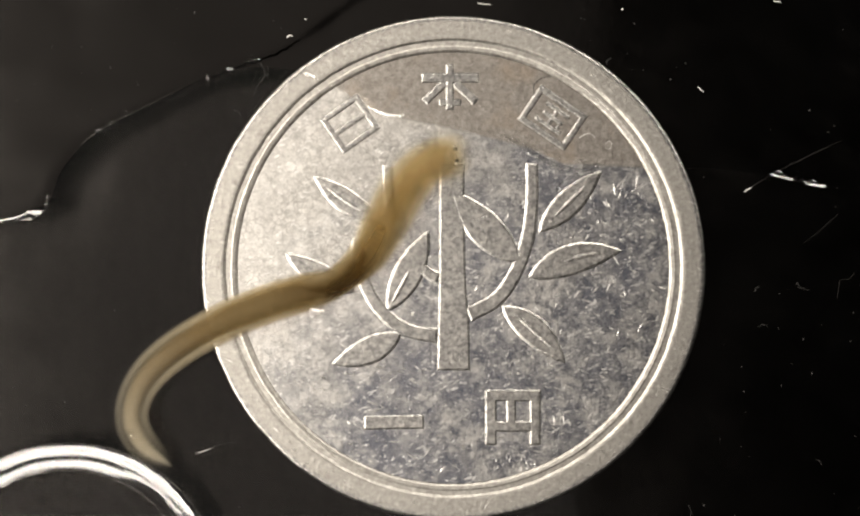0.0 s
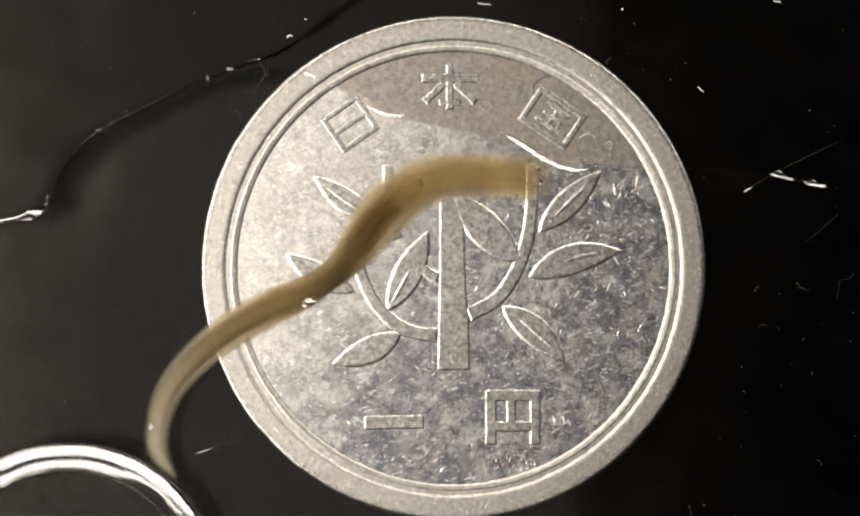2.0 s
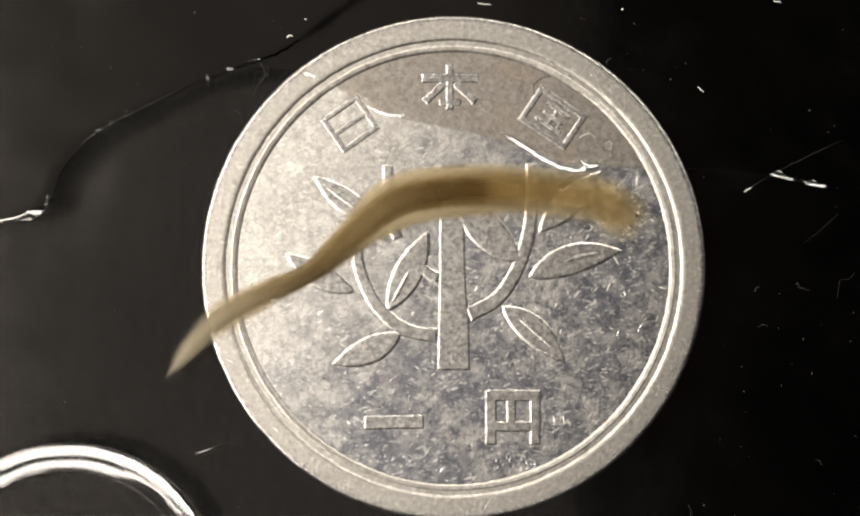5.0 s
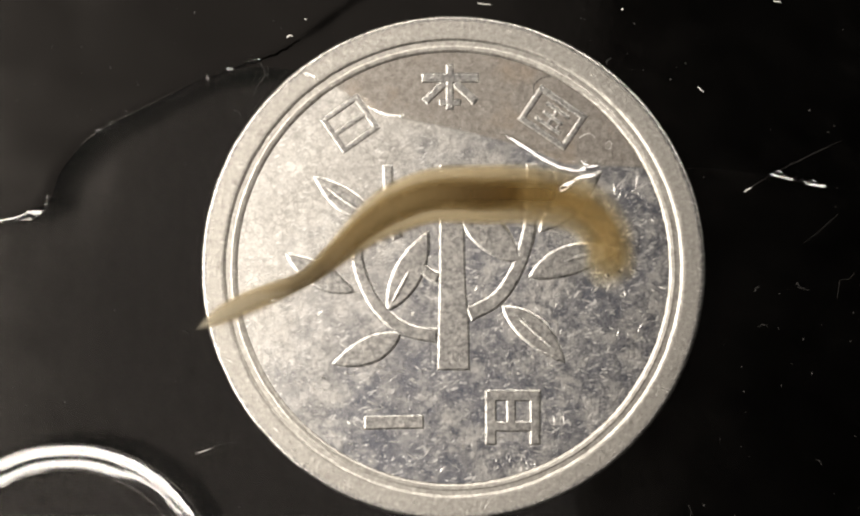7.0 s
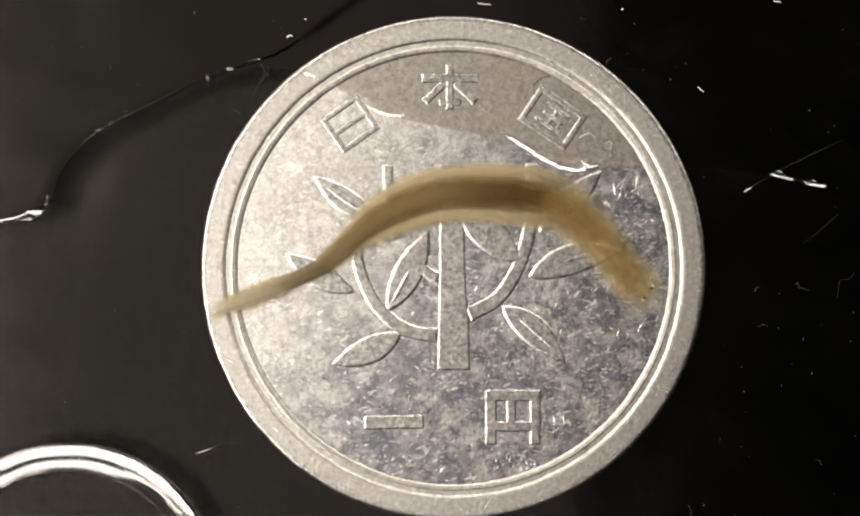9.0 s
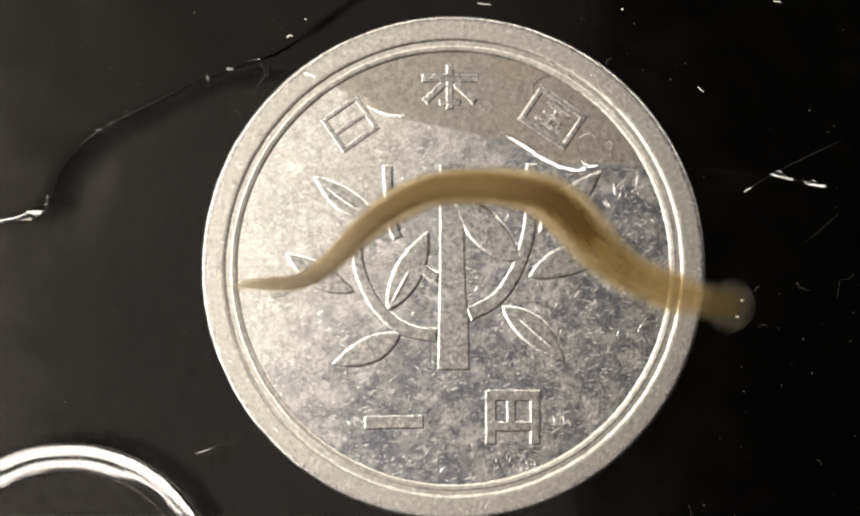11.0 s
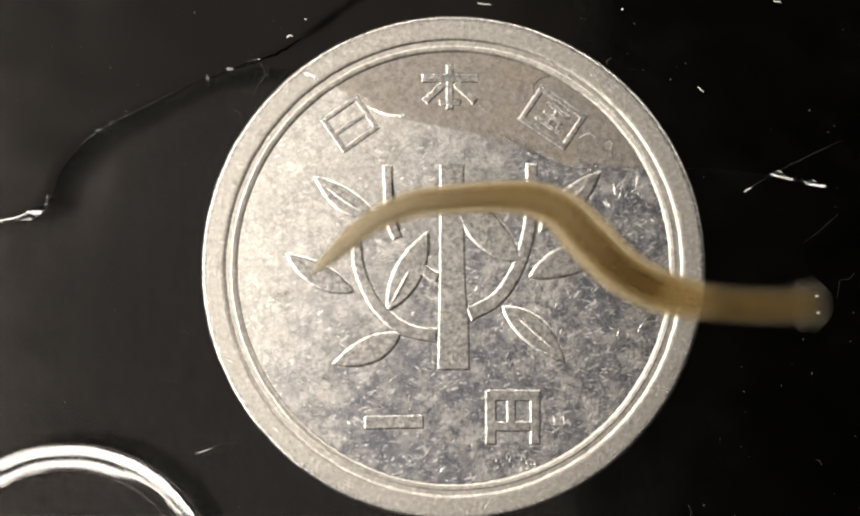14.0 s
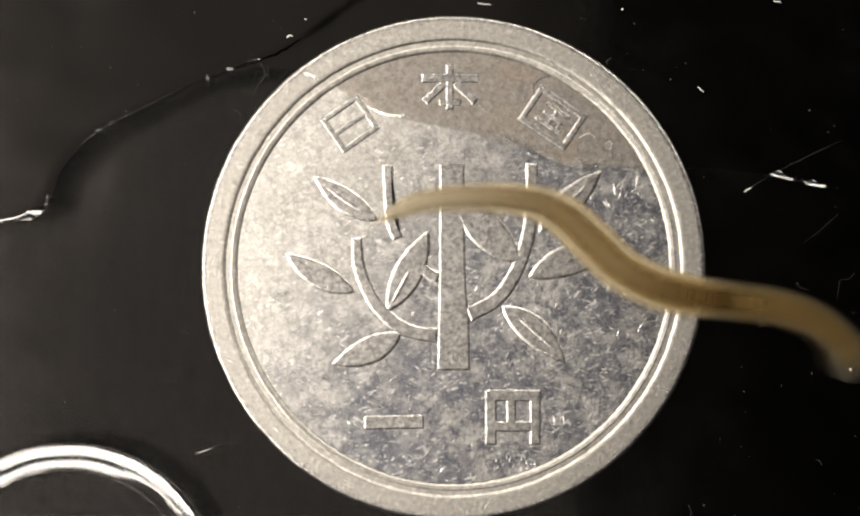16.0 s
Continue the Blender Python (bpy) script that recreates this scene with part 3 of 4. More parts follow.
def water_drop():
    """A round raised drop: level inside, with a smooth double-sloped shoulder all round."""
    bm = bmesh.new()
    c = at(126, 1090, LEVEL)
    radii = np.linspace(233, 281, 97)
    steps, rings, top = 240, [], []
    for k in range(steps):
        way = 360.0 * k / steps
        bearing = (90 - way + 180) % 360 - 180
        turn = max(-75.0, min(75.0, bearing))
        place = c + Vector((math.sin(radians(turn)), math.cos(radians(turn)), 0)) * 256 * U
        mean = lean_to_lamp(place, radians(turn))
        # past the north-east the inner slope runs out and the outer one narrows
        far = max(0.0, min(1.0, (bearing - 20) / 18)) if bearing < 140 else 0.0
        late = max(0.0, min(1.0, (bearing - 34) / 26)) if bearing < 140 else 0.0
        stops = (233, 237, 250, 253.2, 255.5, 257.8, 261 + 2 * late, 276 - 4 * late, 281)
        tilts = (0, mean - 1.8 - 4.5 * far, mean + 0.6 - 4 * far, mean + 2.2 - 4 * far, mean + 2.6 - 2 * far, mean + 2.3 - 0.5 * far, mean + 0.8 + 0.4 * late, mean - 1.4 + 0.3 * late, 0)
        fall = np.tan(np.radians(np.interp(radii, stops, tilts)))
        drop = np.concatenate([[0], np.cumsum((fall[1:] + fall[:-1]) / 4)]) * U
        rings.append([bm.verts.new((c[0] + r * U * math.cos(radians(way)), c[1] + r * U * math.sin(radians(way)), LEVEL + drop[-1] - d)) for r, d in zip(radii, drop)])
        top.append(LEVEL + drop[-1])
    level = bmesh.new()
    crown = level.verts.new((c[0], c[1], sum(top) / steps))
    edge = [level.verts.new(ring[0].co) for ring in rings]
    for k in range(steps):
        a, b = rings[k], rings[(k + 1) % steps]
        level.faces.new((crown, edge[k], edge[(k + 1) % steps]))
        for i in range(len(radii) - 1):
            bm.faces.new((a[i], a[i + 1], b[i + 1], b[i]))
    drop = new("water_drop")
    drop.location = c
    for name, mesh, mat in (("crown", level, WATER), ("shoulder", bm, SHOULDER)):
        bmesh.ops.recalc_face_normals(mesh, faces=mesh.faces)
        if sum(f.normal[2] for f in mesh.faces) < 0:
            bmesh.ops.reverse_faces(mesh, faces=mesh.faces)
        mesh.transform(Matrix.Translation(-c))
        part(name, mesh, mat, drop, "bright smooth double slope round the drop" if name == "shoulder" else "", smooth=True).visible_shadow = False
    return tagged(drop, "round clear drop with a bright shoulder on the water", "water drop")


water_drop()


# ---------------------------------------------------------------- beads, hairs and dust
def bead(points, z, label, thick=1.0, home=(0, 0)):
    """A low bead of water along a line of (u, v, width): its far side slopes evenly to mirror the panel, its near side
    drops off.
    """
    pts = spline(points, max(6, 5 * len(points)))
    bm = bmesh.new()
    rows = []
    for k, (u, v, w) in enumerate(pts):
        d = pts[min(k + 1, len(pts) - 1)][:2] - pts[max(k - 1, 0)][:2]
        d = d / np.hypot(*d)
        up = np.array([d[1], -d[0]])
        if up[1] > 0:
            up = -up
        # highlight put into the shape: the far slope is aimed between panel and lens
        mean = lean_to_lamp(at(u + home[0], v + home[1], z), math.atan2(up[0], -up[1]))
        row, h = [bm.verts.new(at(u + up[0] * w / 2, v + up[1] * w / 2, z - 0.08 * MM))], 0.0
        for f, step, tilt in ((0.499, 0.049, mean + 8), (0.45, 0.1, mean + 2.5), (0.35, 0.15, mean + 1.5), (0.2, 0.2, mean + 0.5), (0.0, 0.2, mean - 0.5), (-0.2, 0.15, mean - 1.5), (-0.35, 0.06, 10), (-0.41, 0.06, -30), (-0.47, 0.03, -60), (-0.499, 0, 0)):
            row.append(bm.verts.new(at(u + up[0] * w * f, v + up[1] * w * f, z + h * thick)))
            h += step * w * U * math.tan(radians(tilt))
        row.append(bm.verts.new(at(u - up[0] * w / 2, v - up[1] * w / 2, z - 0.08 * MM)))
        rows.append(row)
    for a, b in zip(rows, rows[1:]):
        for k in range(len(a) - 1):
            bm.faces.new((a[k], b[k], b[k + 1], a[k + 1]))
    for end in (rows[0], rows[-1]):
        bm.faces.new(end)
    bmesh.ops.recalc_face_normals(bm, faces=bm.faces)
    if sum(f.normal[2] * f.calc_area() for f in bm.faces) < 0:
        bmesh.ops.reverse_faces(bm, faces=bm.faces)
    ob = part("water_bead", bm, GEL, smooth=True)
    ob.visible_shadow = False
    return tagged(ob, label, "water bead", "beads along the water's edge")


EDGE_Z = SHEET_Z + 0.02 * MM
LABEL = "tiny clear water bead glinting on black plastic"
bead([(-8, 404, 8), (12, 401, 9), (34, 397, 10), (54, 392, 20), (70, 387, 18), (83, 378, 6)], EDGE_Z, LABEL)
for u, v, w, h, tilt in ((83, 371, 10, 9, -20), (86, 359, 6, 5, 0), (181, 238, 15, 8, -25), (203, 223, 7, 4, -20), (229, 203, 6, 4, 0), (377, 140, 11, 7, 20), (390, 135, 6, 4, 0), (420, 126, 20, 9, 6),
                         (451, 113, 9, 6, 5), (470, 108, 10, 6, 0)):
    c, q = math.cos(radians(tilt)) * w / 2, math.sin(radians(tilt)) * w / 2
    bead([(u - c * 0.8, v - q * 0.8, h * 0.3), (u, v, h * 0.6), (u + c * 0.8, v + q * 0.8, h * 0.3)], EDGE_Z, LABEL)
bead([(668, 193, 3), (684, 201, 6), (704, 209, 8), (726, 211, 5), (740, 207, 3)], FIELD + 0.03 * MM, "bright lip of water beside a raised character on the coin")
bead([(552, 132, 4), (562, 136, 9), (572, 141, 9), (582, 146, 4)], 0.02 * MM, "bright lip of water on the coin's rim")
bead([(1404, 316, 3), (1412, 319, 5), (1430, 324, 5), (1446, 327, 6), (1455, 320, 4)], EDGE_Z, LABEL)
bead([(1417, 311, 3), (1421, 313, 6), (1426, 315, 3)], EDGE_Z, LABEL)
bead([(1462, 325, 4), (1469, 334, 5), (1490, 338, 5), (1512, 341, 5)], EDGE_Z, LABEL)
bead([(1476, 331, 3), (1481, 330, 6), (1486, 333, 3)], EDGE_Z, LABEL)


def strand(name, points, radius, z, label):
    """A thin hair or scratch burr along a line of (u, v)."""
    pts = spline([(u, v) for u, v in points], 6 * len(points))
    bm = bmesh.new()
    rows = []
    for k, (u, v) in enumerate(pts):
        d = pts[min(k + 1, len(pts) - 1)] - pts[max(k - 1, 0)]
        d = d / np.hypot(*d)
        r = 0.8 * radius * (0.45 + 0.35 * math.sin(math.pi * (k + 0.5) / len(pts)) + 0.35 * noise.noise((u * 0.11, v * 0.11, 2.0)))
        rows.append([bm.verts.new(at(u - d[1] * r * math.cos(a), v + d[0] * r * math.cos(a), z + r * U * math.sin(a))) for a in (0.0, 1.2566, 2.5133, 3.7699, 5.0265)])
    for a, b in zip(rows, rows[1:]):
        for k in range(5):
            bm.faces.new((a[k], a[(k + 1) % 5], b[(k + 1) % 5], b[k]))
    bm.faces.new(rows[0])
    bm.faces.new(rows[-1])
    bmesh.ops.recalc_face_normals(bm, faces=bm.faces)
    return tagged(part(name, bm, LINT if name == "lint" else FAINT, smooth=True), label, "lint" if name == "lint" else "hair")


HAIR = "fine pale hair lying on black plastic"
FLECK = "small pale fleck of lint on black plastic"
for name, r, pts in (("hair", 1.0, [(471, 110), (484, 134), (470, 156), (462, 176)]), ("hair", 0.6, [(1357, 350), (1400, 322), (1470, 286), (1535, 256)]), ("hair", 0.35, [(1466, 443), (1487, 427), (1528, 390)]),
                     ("lint", 1.3, [(356, 827), (372, 822), (384, 817)]), ("hair", 0.8, [(384, 817), (410, 808), (440, 806)]), ("hair", 0.45, [(1526, 545), (1533, 512), (1548, 508), (1562, 494)]),
                     ("hair", 1.0, [(1449, 521), (1455, 515), (1458, 523), (1476, 529)]), ("hair", 1.3, [(1116, 105), (1107, 110), (1106, 118)]), ("lint", 1.8, [(1273, 157), (1278, 163), (1283, 167)]),
                     ("hair", 1.1, [(1382, 597), (1391, 591), (1400, 594)]), ("hair", 1.3, [(1375, 531), (1380, 525), (1385, 522)]), ("lint", 1.6, [(1357, 350), (1362, 346), (1370, 342)]),
                     ("hair", 1.2, [(425, 200), (436, 205), (440, 214)]), ("hair", 1.0, [(1487, 838), (1494, 840), (1499, 848)]), ("hair", 1.0, [(1255, 920), (1260, 934), (1258, 946)]),
                     ("lint", 2.6, [(522, 68), (528, 64), (534, 66)]), ("lint", 2.0, [(555, 33), (558, 35)]), ("lint", 1.8, [(1133, 18), (1137, 14)]), ("lint", 1.5, [(871, 5), (882, 7), (896, 8)]),
                     ("lint", 1.4, [(1410, 1), (1425, 3)]), ("hair", 1.2, [(318, 660), (330, 601), (343, 606)][1:] + [(344, 612)])):
    strand(name, pts, r, SHEET_Z, HAIR if name == "hair" else FLECK)


for name, r, pts, label in (("hair", 1.2, [(974, 172), (973, 156), (984, 144), (1003, 138)], "fine dark hair curled on the coin"), ("lint", 0.8, [(1056, 251), (1066, 245), (1077, 243), (1086, 252)], "pale curl of lint on the coin"),
                            ("lint", 0.7, [(1104, 262), (1111, 257), (1116, 264), (1110, 272), (1104, 268)], "tiny pale ring of lint on the coin")):
    strand(name, pts, r, FIELD + 0.01 * MM, label)


def dust():
    """Loose grains of dust all over the film, past counting."""
    rng = random.Random(5)
    bm = bmesh.new()
    for _ in range(260):
        u, v = rng.uniform(-60, 1630), rng.uniform(-40, 980)
        if math.hypot(u - 826.5, v - 488.5) < 480:
            continue
        r = rng.choice((0.7, 0.8, 0.9, 1.0, 1.2, 1.7)) * U
        m = Matrix.Translation(at(u, v, SHEET_Z - 0.01 * MM)) @ Euler((0, 0, rng.uniform(0, 6))).to_matrix().to_4x4() @ Matrix.Diagonal((r * rng.uniform(0.8, 2.2), r, r * 0.9, 1))
        bmesh.ops.create_icosphere(bm, subdivisions=1, radius=1.0, matrix=m)
    tagged(part("dust", bm, FAINT), "grains of pale dust on black plastic", "dust", kind="stuff")


dust()


# ---------------------------------------------------------------- the flatworm
SPINES = []


def spine(t, *points):
    """The worm's midline at t, from its tail to its nose: (u, v, half width)."""
    SPINES.append((t, points))


spine(0.0, (305, 845, 6), (262, 812, 30), (240, 760, 32), (258, 700, 34), (310, 645, 36), (400, 590, 36), (490, 553, 37), (560, 532, 34), (610, 515, 22), (665, 470, 32), (700, 410, 42), (735, 345, 44), (775, 300, 42), (815, 285, 36), (858, 280, 20))
spine(0.5, (300, 850, 6), (258, 820, 30), (248, 775, 33), (264, 718, 33), (310, 665, 35), (400, 605, 36), (490, 560, 37), (560, 535, 35), (610, 512, 25), (660, 475, 30), (700, 415, 42), (740, 345, 46), (790, 310, 44), (845, 300, 38), (893, 297, 22))
spine(1.0, (305, 855, 6), (270, 820, 28), (258, 775, 28), (275, 720, 30), (320, 668, 33), (400, 608, 35), (490, 562, 36), (560, 535, 33), (615, 507, 24), (660, 465, 34), (700, 400, 44), (745, 345, 46), (800, 313, 44), (870, 310, 40), (937, 305, 22))
spine(1.5, (308, 860, 6), (278, 815, 26), (275, 765, 27), (295, 715, 29), (335, 665, 32), (410, 605, 34), (490, 562, 35), (560, 532, 31), (615, 500, 24), (655, 455, 34), (695, 395, 45), (745, 345, 46), (800, 317, 43), (880, 317, 42), (930, 318, 38), (975, 313, 18))
spine(2.0, (315, 865, 5), (288, 820, 22), (290, 765, 25), (310, 710, 28), (350, 660, 31), (415, 605, 33), (490, 562, 34), (555, 532, 28), (610, 495, 23), (650, 450, 35), (695, 390, 45), (750, 343, 45), (810, 320, 42), (900, 320, 40), (965, 322, 38), (1010, 315, 16))
spine(2.5, (315, 865, 5), (300, 815, 20), (300, 760, 23), (315, 710, 27), (355, 655, 31), (420, 602, 33), (490, 562, 32), (545, 535, 24), (600, 500, 20), (645, 445, 36), (695, 385, 46), (755, 338, 45), (820, 325, 42), (920, 326, 42), (1000, 330, 40), (1044, 320, 16))
spine(3.0, (310, 825, 5), (300, 775, 22), (315, 715, 26), (355, 655, 30), (415, 603, 33), (480, 565, 32), (535, 540, 18), (590, 503, 18), (640, 445, 36), (695, 385, 46), (760, 338, 44), (830, 328, 40), (930, 330, 42), (1020, 335, 42), (1060, 335, 36), (1094, 325, 14))
spine(3.5, (295, 785, 5), (305, 735, 20), (325, 695, 26), (365, 645, 30), (415, 605, 33), (475, 565, 30), (525, 540, 15), (580, 505, 16), (640, 445, 34), (695, 390, 44), (760, 345, 45), (840, 333, 42), (940, 335, 42), (1030, 340, 42), (1090, 342, 36), (1134, 332, 12))
spine(4.2, (292, 732, 5), (310, 700, 17), (335, 662, 24), (370, 620, 30), (420, 580, 33), (470, 550, 28), (525, 525, 16), (560, 505, 15), (610, 465, 24), (660, 415, 40), (720, 370, 46), (800, 345, 44), (890, 338, 41), (990, 343, 42), (1070, 345, 42), (1130, 358, 42), (1176, 364, 14))
spine(6.3, (342, 618, 5), (372, 595, 15), (420, 567, 23), (470, 542, 22), (520, 525, 16), (555, 505, 14), (610, 465, 22), (660, 418, 36), (720, 380, 47), (790, 356, 49), (880, 354, 51), (960, 354, 50), (1030, 364, 49), (1085, 392, 48), (1115, 430, 46), (1123, 463, 40), (1142, 497, 15))
spine(6.8, (360, 600, 5), (400, 578, 18), (440, 557, 24), (490, 535, 20), (530, 520, 14), (565, 500, 14), (620, 455, 24), (670, 412, 36), (720, 380, 46), (790, 356, 49), (880, 354, 51), (960, 354, 50), (1030, 364, 49), (1085, 395, 47), (1113, 440, 45), (1117, 480, 40), (1131, 518, 15))
spine(7.3, (372, 592, 5), (405, 570, 18), (445, 552, 24), (495, 533, 20), (535, 515, 13), (570, 497, 14), (620, 455, 24), (670, 412, 36), (720, 380, 46), (790, 356, 49), (880, 354, 51), (960, 354, 50), (1025, 362, 49), (1080, 395, 46), (1108, 440, 44), (1113, 485, 42), (1128, 528, 16))
spine(8.0, (384, 585, 5), (415, 562, 18), (455, 547, 24), (505, 527, 18), (545, 508, 12), (580, 490, 15), (630, 450, 26), (680, 407, 38), (735, 376, 48), (800, 356, 49), (890, 354, 51), (970, 356, 50), (1020, 367, 49), (1068, 405, 45), (1105, 455, 43), (1129, 499, 42), (1158, 534, 18))
spine(8.6, (388, 580, 5), (415, 560, 17), (455, 545, 24), (505, 525, 18), (548, 507, 12), (585, 487, 15), (635, 447, 26), (685, 403, 38), (740, 376, 50), (805, 356, 51), (890, 353, 53), (970, 358, 53), (1020, 371, 50), (1070, 410, 44), (1115, 465, 42), (1146, 508, 42), (1187, 541, 18))
spine(9.2, (385, 580, 5), (415, 557, 17), (455, 543, 24), (505, 523, 18), (550, 505, 12), (590, 483, 16), (640, 440, 27), (690, 402, 42), (745, 371, 50), (810, 353, 51), (890, 351, 52), (970, 358, 52), (1025, 376, 49), (1075, 415, 43), (1120, 465, 42), (1161, 517, 42), (1213, 553, 20))
spine(11.3, (432, 515, 4), (470, 512, 8), (520, 510, 10), (570, 497, 14), (620, 457, 22), (670, 408, 31), (730, 368, 33), (800, 344, 32), (880, 338, 34), (950, 343, 36), (1010, 362, 40), (1058, 410, 46), (1110, 470, 44), (1160, 507, 40), (1230, 536, 38), (1300, 551, 34), (1355, 560, 36), (1402, 571, 18))
spine(12.0, (475, 511, 4), (520, 507, 6), (560, 497, 12), (610, 463, 20), (660, 415, 30), (720, 372, 34), (790, 347, 33), (880, 343, 34), (950, 350, 37), (1010, 370, 40), (1055, 410, 46), (1105, 470, 44), (1160, 512, 41), (1230, 540, 38), (1300, 554, 34), (1370, 562, 36), (1410, 566, 38), (1448, 570, 16))
spine(12.6, (490, 513, 4), (530, 507, 7), (570, 490, 13), (610, 460, 20), (660, 413, 29), (720, 375, 33), (790, 350, 32), (880, 350, 34), (950, 355, 36), (1010, 372, 39), (1060, 412, 46), (1110, 470, 44), (1160, 512, 41), (1230, 540, 38), (1300, 555, 34), (1380, 560, 35), (1420, 562, 40), (1457, 561, 20))
spine(13.3, (540, 507, 4), (575, 485, 10), (620, 450, 18), (670, 408, 26), (725, 380, 30), (800, 360, 31), (880, 355, 33), (960, 358, 35), (1020, 378, 40), (1065, 420, 47), (1115, 475, 45), (1170, 515, 42), (1235, 540, 38), (1310, 554, 34), (1400, 558, 35), (1445, 557, 38), (1487, 562, 20))
spine(14.0, (570, 495, 4), (610, 460, 13), (650, 423, 21), (700, 392, 27), (760, 370, 29), (830, 362, 30), (900, 358, 31), (970, 362, 35), (1025, 385, 42), (1070, 430, 46), (1125, 485, 44), (1180, 520, 42), (1240, 541, 38), (1320, 554, 35), (1410, 558, 36), (1470, 556, 36), (1517, 552, 22))
spine(14.7, (612, 475, 4), (640, 440, 13), (675, 410, 22), (720, 385, 26), (780, 367, 28), (850, 362, 30), (920, 360, 31), (985, 372, 36), (1035, 400, 43), (1085, 450, 45), (1135, 492, 43), (1190, 525, 40), (1250, 542, 37), (1330, 552, 36), (1420, 556, 36), (1500, 556, 35), (1530, 553, 38), (1567, 557, 20))
spine(15.4, (655, 430, 4), (680, 405, 15), (720, 383, 25), (780, 367, 27), (850, 363, 29), (920, 362, 31), (985, 372, 36), (1035, 400, 42), (1085, 450, 44), (1135, 492, 42), (1190, 523, 40), (1250, 540, 38), (1330, 550, 37), (1420, 558, 36), (1500, 570, 36), (1550, 600, 38), (1588, 628, 20))
spine(16.0, (690, 403, 4), (720, 385, 16), (770, 367, 24), (840, 360, 28), (910, 360, 30), (980, 370, 34), (1030, 395, 40), (1080, 440, 43), (1130, 487, 43), (1190, 520, 41), (1250, 537, 38), (1330, 548, 36), (1420, 560, 34), (1490, 585, 34), (1535, 622, 36), (1556, 652, 38), (1575, 692, 16))

COUNT = 92
HEAD_BACK = 42.0


def bed(u, v):
    """The height of what the worm glides on: the coin's face, then down past its edge."""
    r = math.hypot(u - 826.5, v - 488.5)
    drop = max(0.0, min(1.0, (r - 440) / 110))
    drop = drop * drop * (3 - 2 * drop)
    return FIELD + 0.06 * MM - 0.75 * MM * drop


def worm_tracks():
    """For each time: the stations' (u, v, half width), tail to neck, and the head's place and turn."""
    out = []
    for t, points in SPINES:
        sta = spline(points, lambda run: np.concatenate([np.linspace(6, run - HEAD_BACK, COUNT), [run - 38, run - 2]]))
        out.append((t, sta))
    return out


TRACKS = worm_tracks()


def lozenge(half_length, half_width, half_height, rows=13, sides=18):
    """A soft flattened pod with a long level back that tapers late at both ends."""
    bm = bmesh.new()
    rings = []
    for k in range(rows):
        f = math.sin(math.pi / 2 * (2 * k / (rows - 1) - 1) * 0.985)
        g = (1 - abs(f) ** 8) ** 0.5
        ring = []
        for q in range(sides):
            a = 6.283185307 * q / sides
            ring.append(bm.verts.new((f * half_length, g * half_width * math.cos(a), g * (1 - 0.3 * f * f) * half_height * math.copysign(abs(math.sin(a)) ** 1.5, math.sin(a)))))
        rings.append(ring)
    for a, b in zip(rings, rings[1:]):
        for q in range(sides):
            p = (q + 1) % sides
            bm.faces.new((a[q], a[p], b[p], b[q]))
    bm.faces.new(rings[0])
    bm.faces.new(rings[-1][::-1])
    bmesh.ops.recalc_face_normals(bm, faces=bm.faces)
    return bm


def head_mesh():
    """A blunt spade with a small ear lobe on each side."""
    bm = bmesh.new()
    rows, sides = 17, 16
    rings = []
    for k in range(rows):
        f = k / (rows - 1)
        x = -46 + 90 * f
        back = min(1.0, ((f + 0.015) / 0.28)) ** 0.5
        front = max(0.02, 1 - ((max(f, 0.5) - 0.5) / 0.51) ** 1.7) ** 0.7
        ear = 6.0 * math.exp(-((x - 5) / 7.0) ** 2)
        w = (50 * back * front + ear) if 0 < k < rows - 1 else 3.0
        h = 9.0 * min(back, 1) * max(0.12, 1 - f ** 3)
        rings.append([bm.verts.new((x * U, w * U * math.cos(6.283185307 * q / sides), h * U * math.sin(6.283185307 * q / sides))) for q in range(sides)])
    for a, b in zip(rings, rings[1:]):
        for q in range(sides):
            p = (q + 1) % sides
            bm.faces.new((a[q], a[p], b[p], b[q]))
    bm.faces.new(rings[0])
    bm.faces.new(rings[-1])
    bmesh.ops.recalc_face_normals(bm, faces=bm.faces)
    return bm


# added ridges and beads, shaped to hold the moving highlights on the water
RIPPLE = bead([(918, 244, 5), (948, 262, 10), (985, 287, 11), (1018, 303, 10), (1048, 310, 8), (1075, 309, 5)], LEVEL - 0.02 * MM, "thin bright ripple of water pushed up beside the flatworm")
SPUR = bead([(1048, 316, 4), (1062, 308, 10), (1078, 303, 10), (1094, 298, 4)], LEVEL - 0.02 * MM, "short bright spur of water beside the flatworm")
CURL = bead([(1016, 348, 7), (1029, 340, 15), (1048, 326, 15), (1068, 320, 12), (1090, 321, 6)], LEVEL + 0.15 * MM, "curled bright ridge of water over the flatworm's neck")
STAR = bead([(1056, 290, 3), (1066, 298, 9), (1074, 306, 8), (1080, 314, 3)], LEVEL - 0.01 * MM, "small bright sparkle on the water beside the flatworm")
FOLD_GLINT = bead([(-16, 6, 5), (-6, 2, 17), (7, -2, 15), (16, -8, 5)], LEVEL - 0.02 * MM, "bright glint on the water at the fold of the flatworm", 1.0, (560, 552))
TAIL_GLINT = bead([(-9, 4, 4), (0, 0, 13), (8, -4, 4)], LEVEL - 0.02 * MM, "bright glint on the water over the flatworm's tail", 1.0, (265, 780))
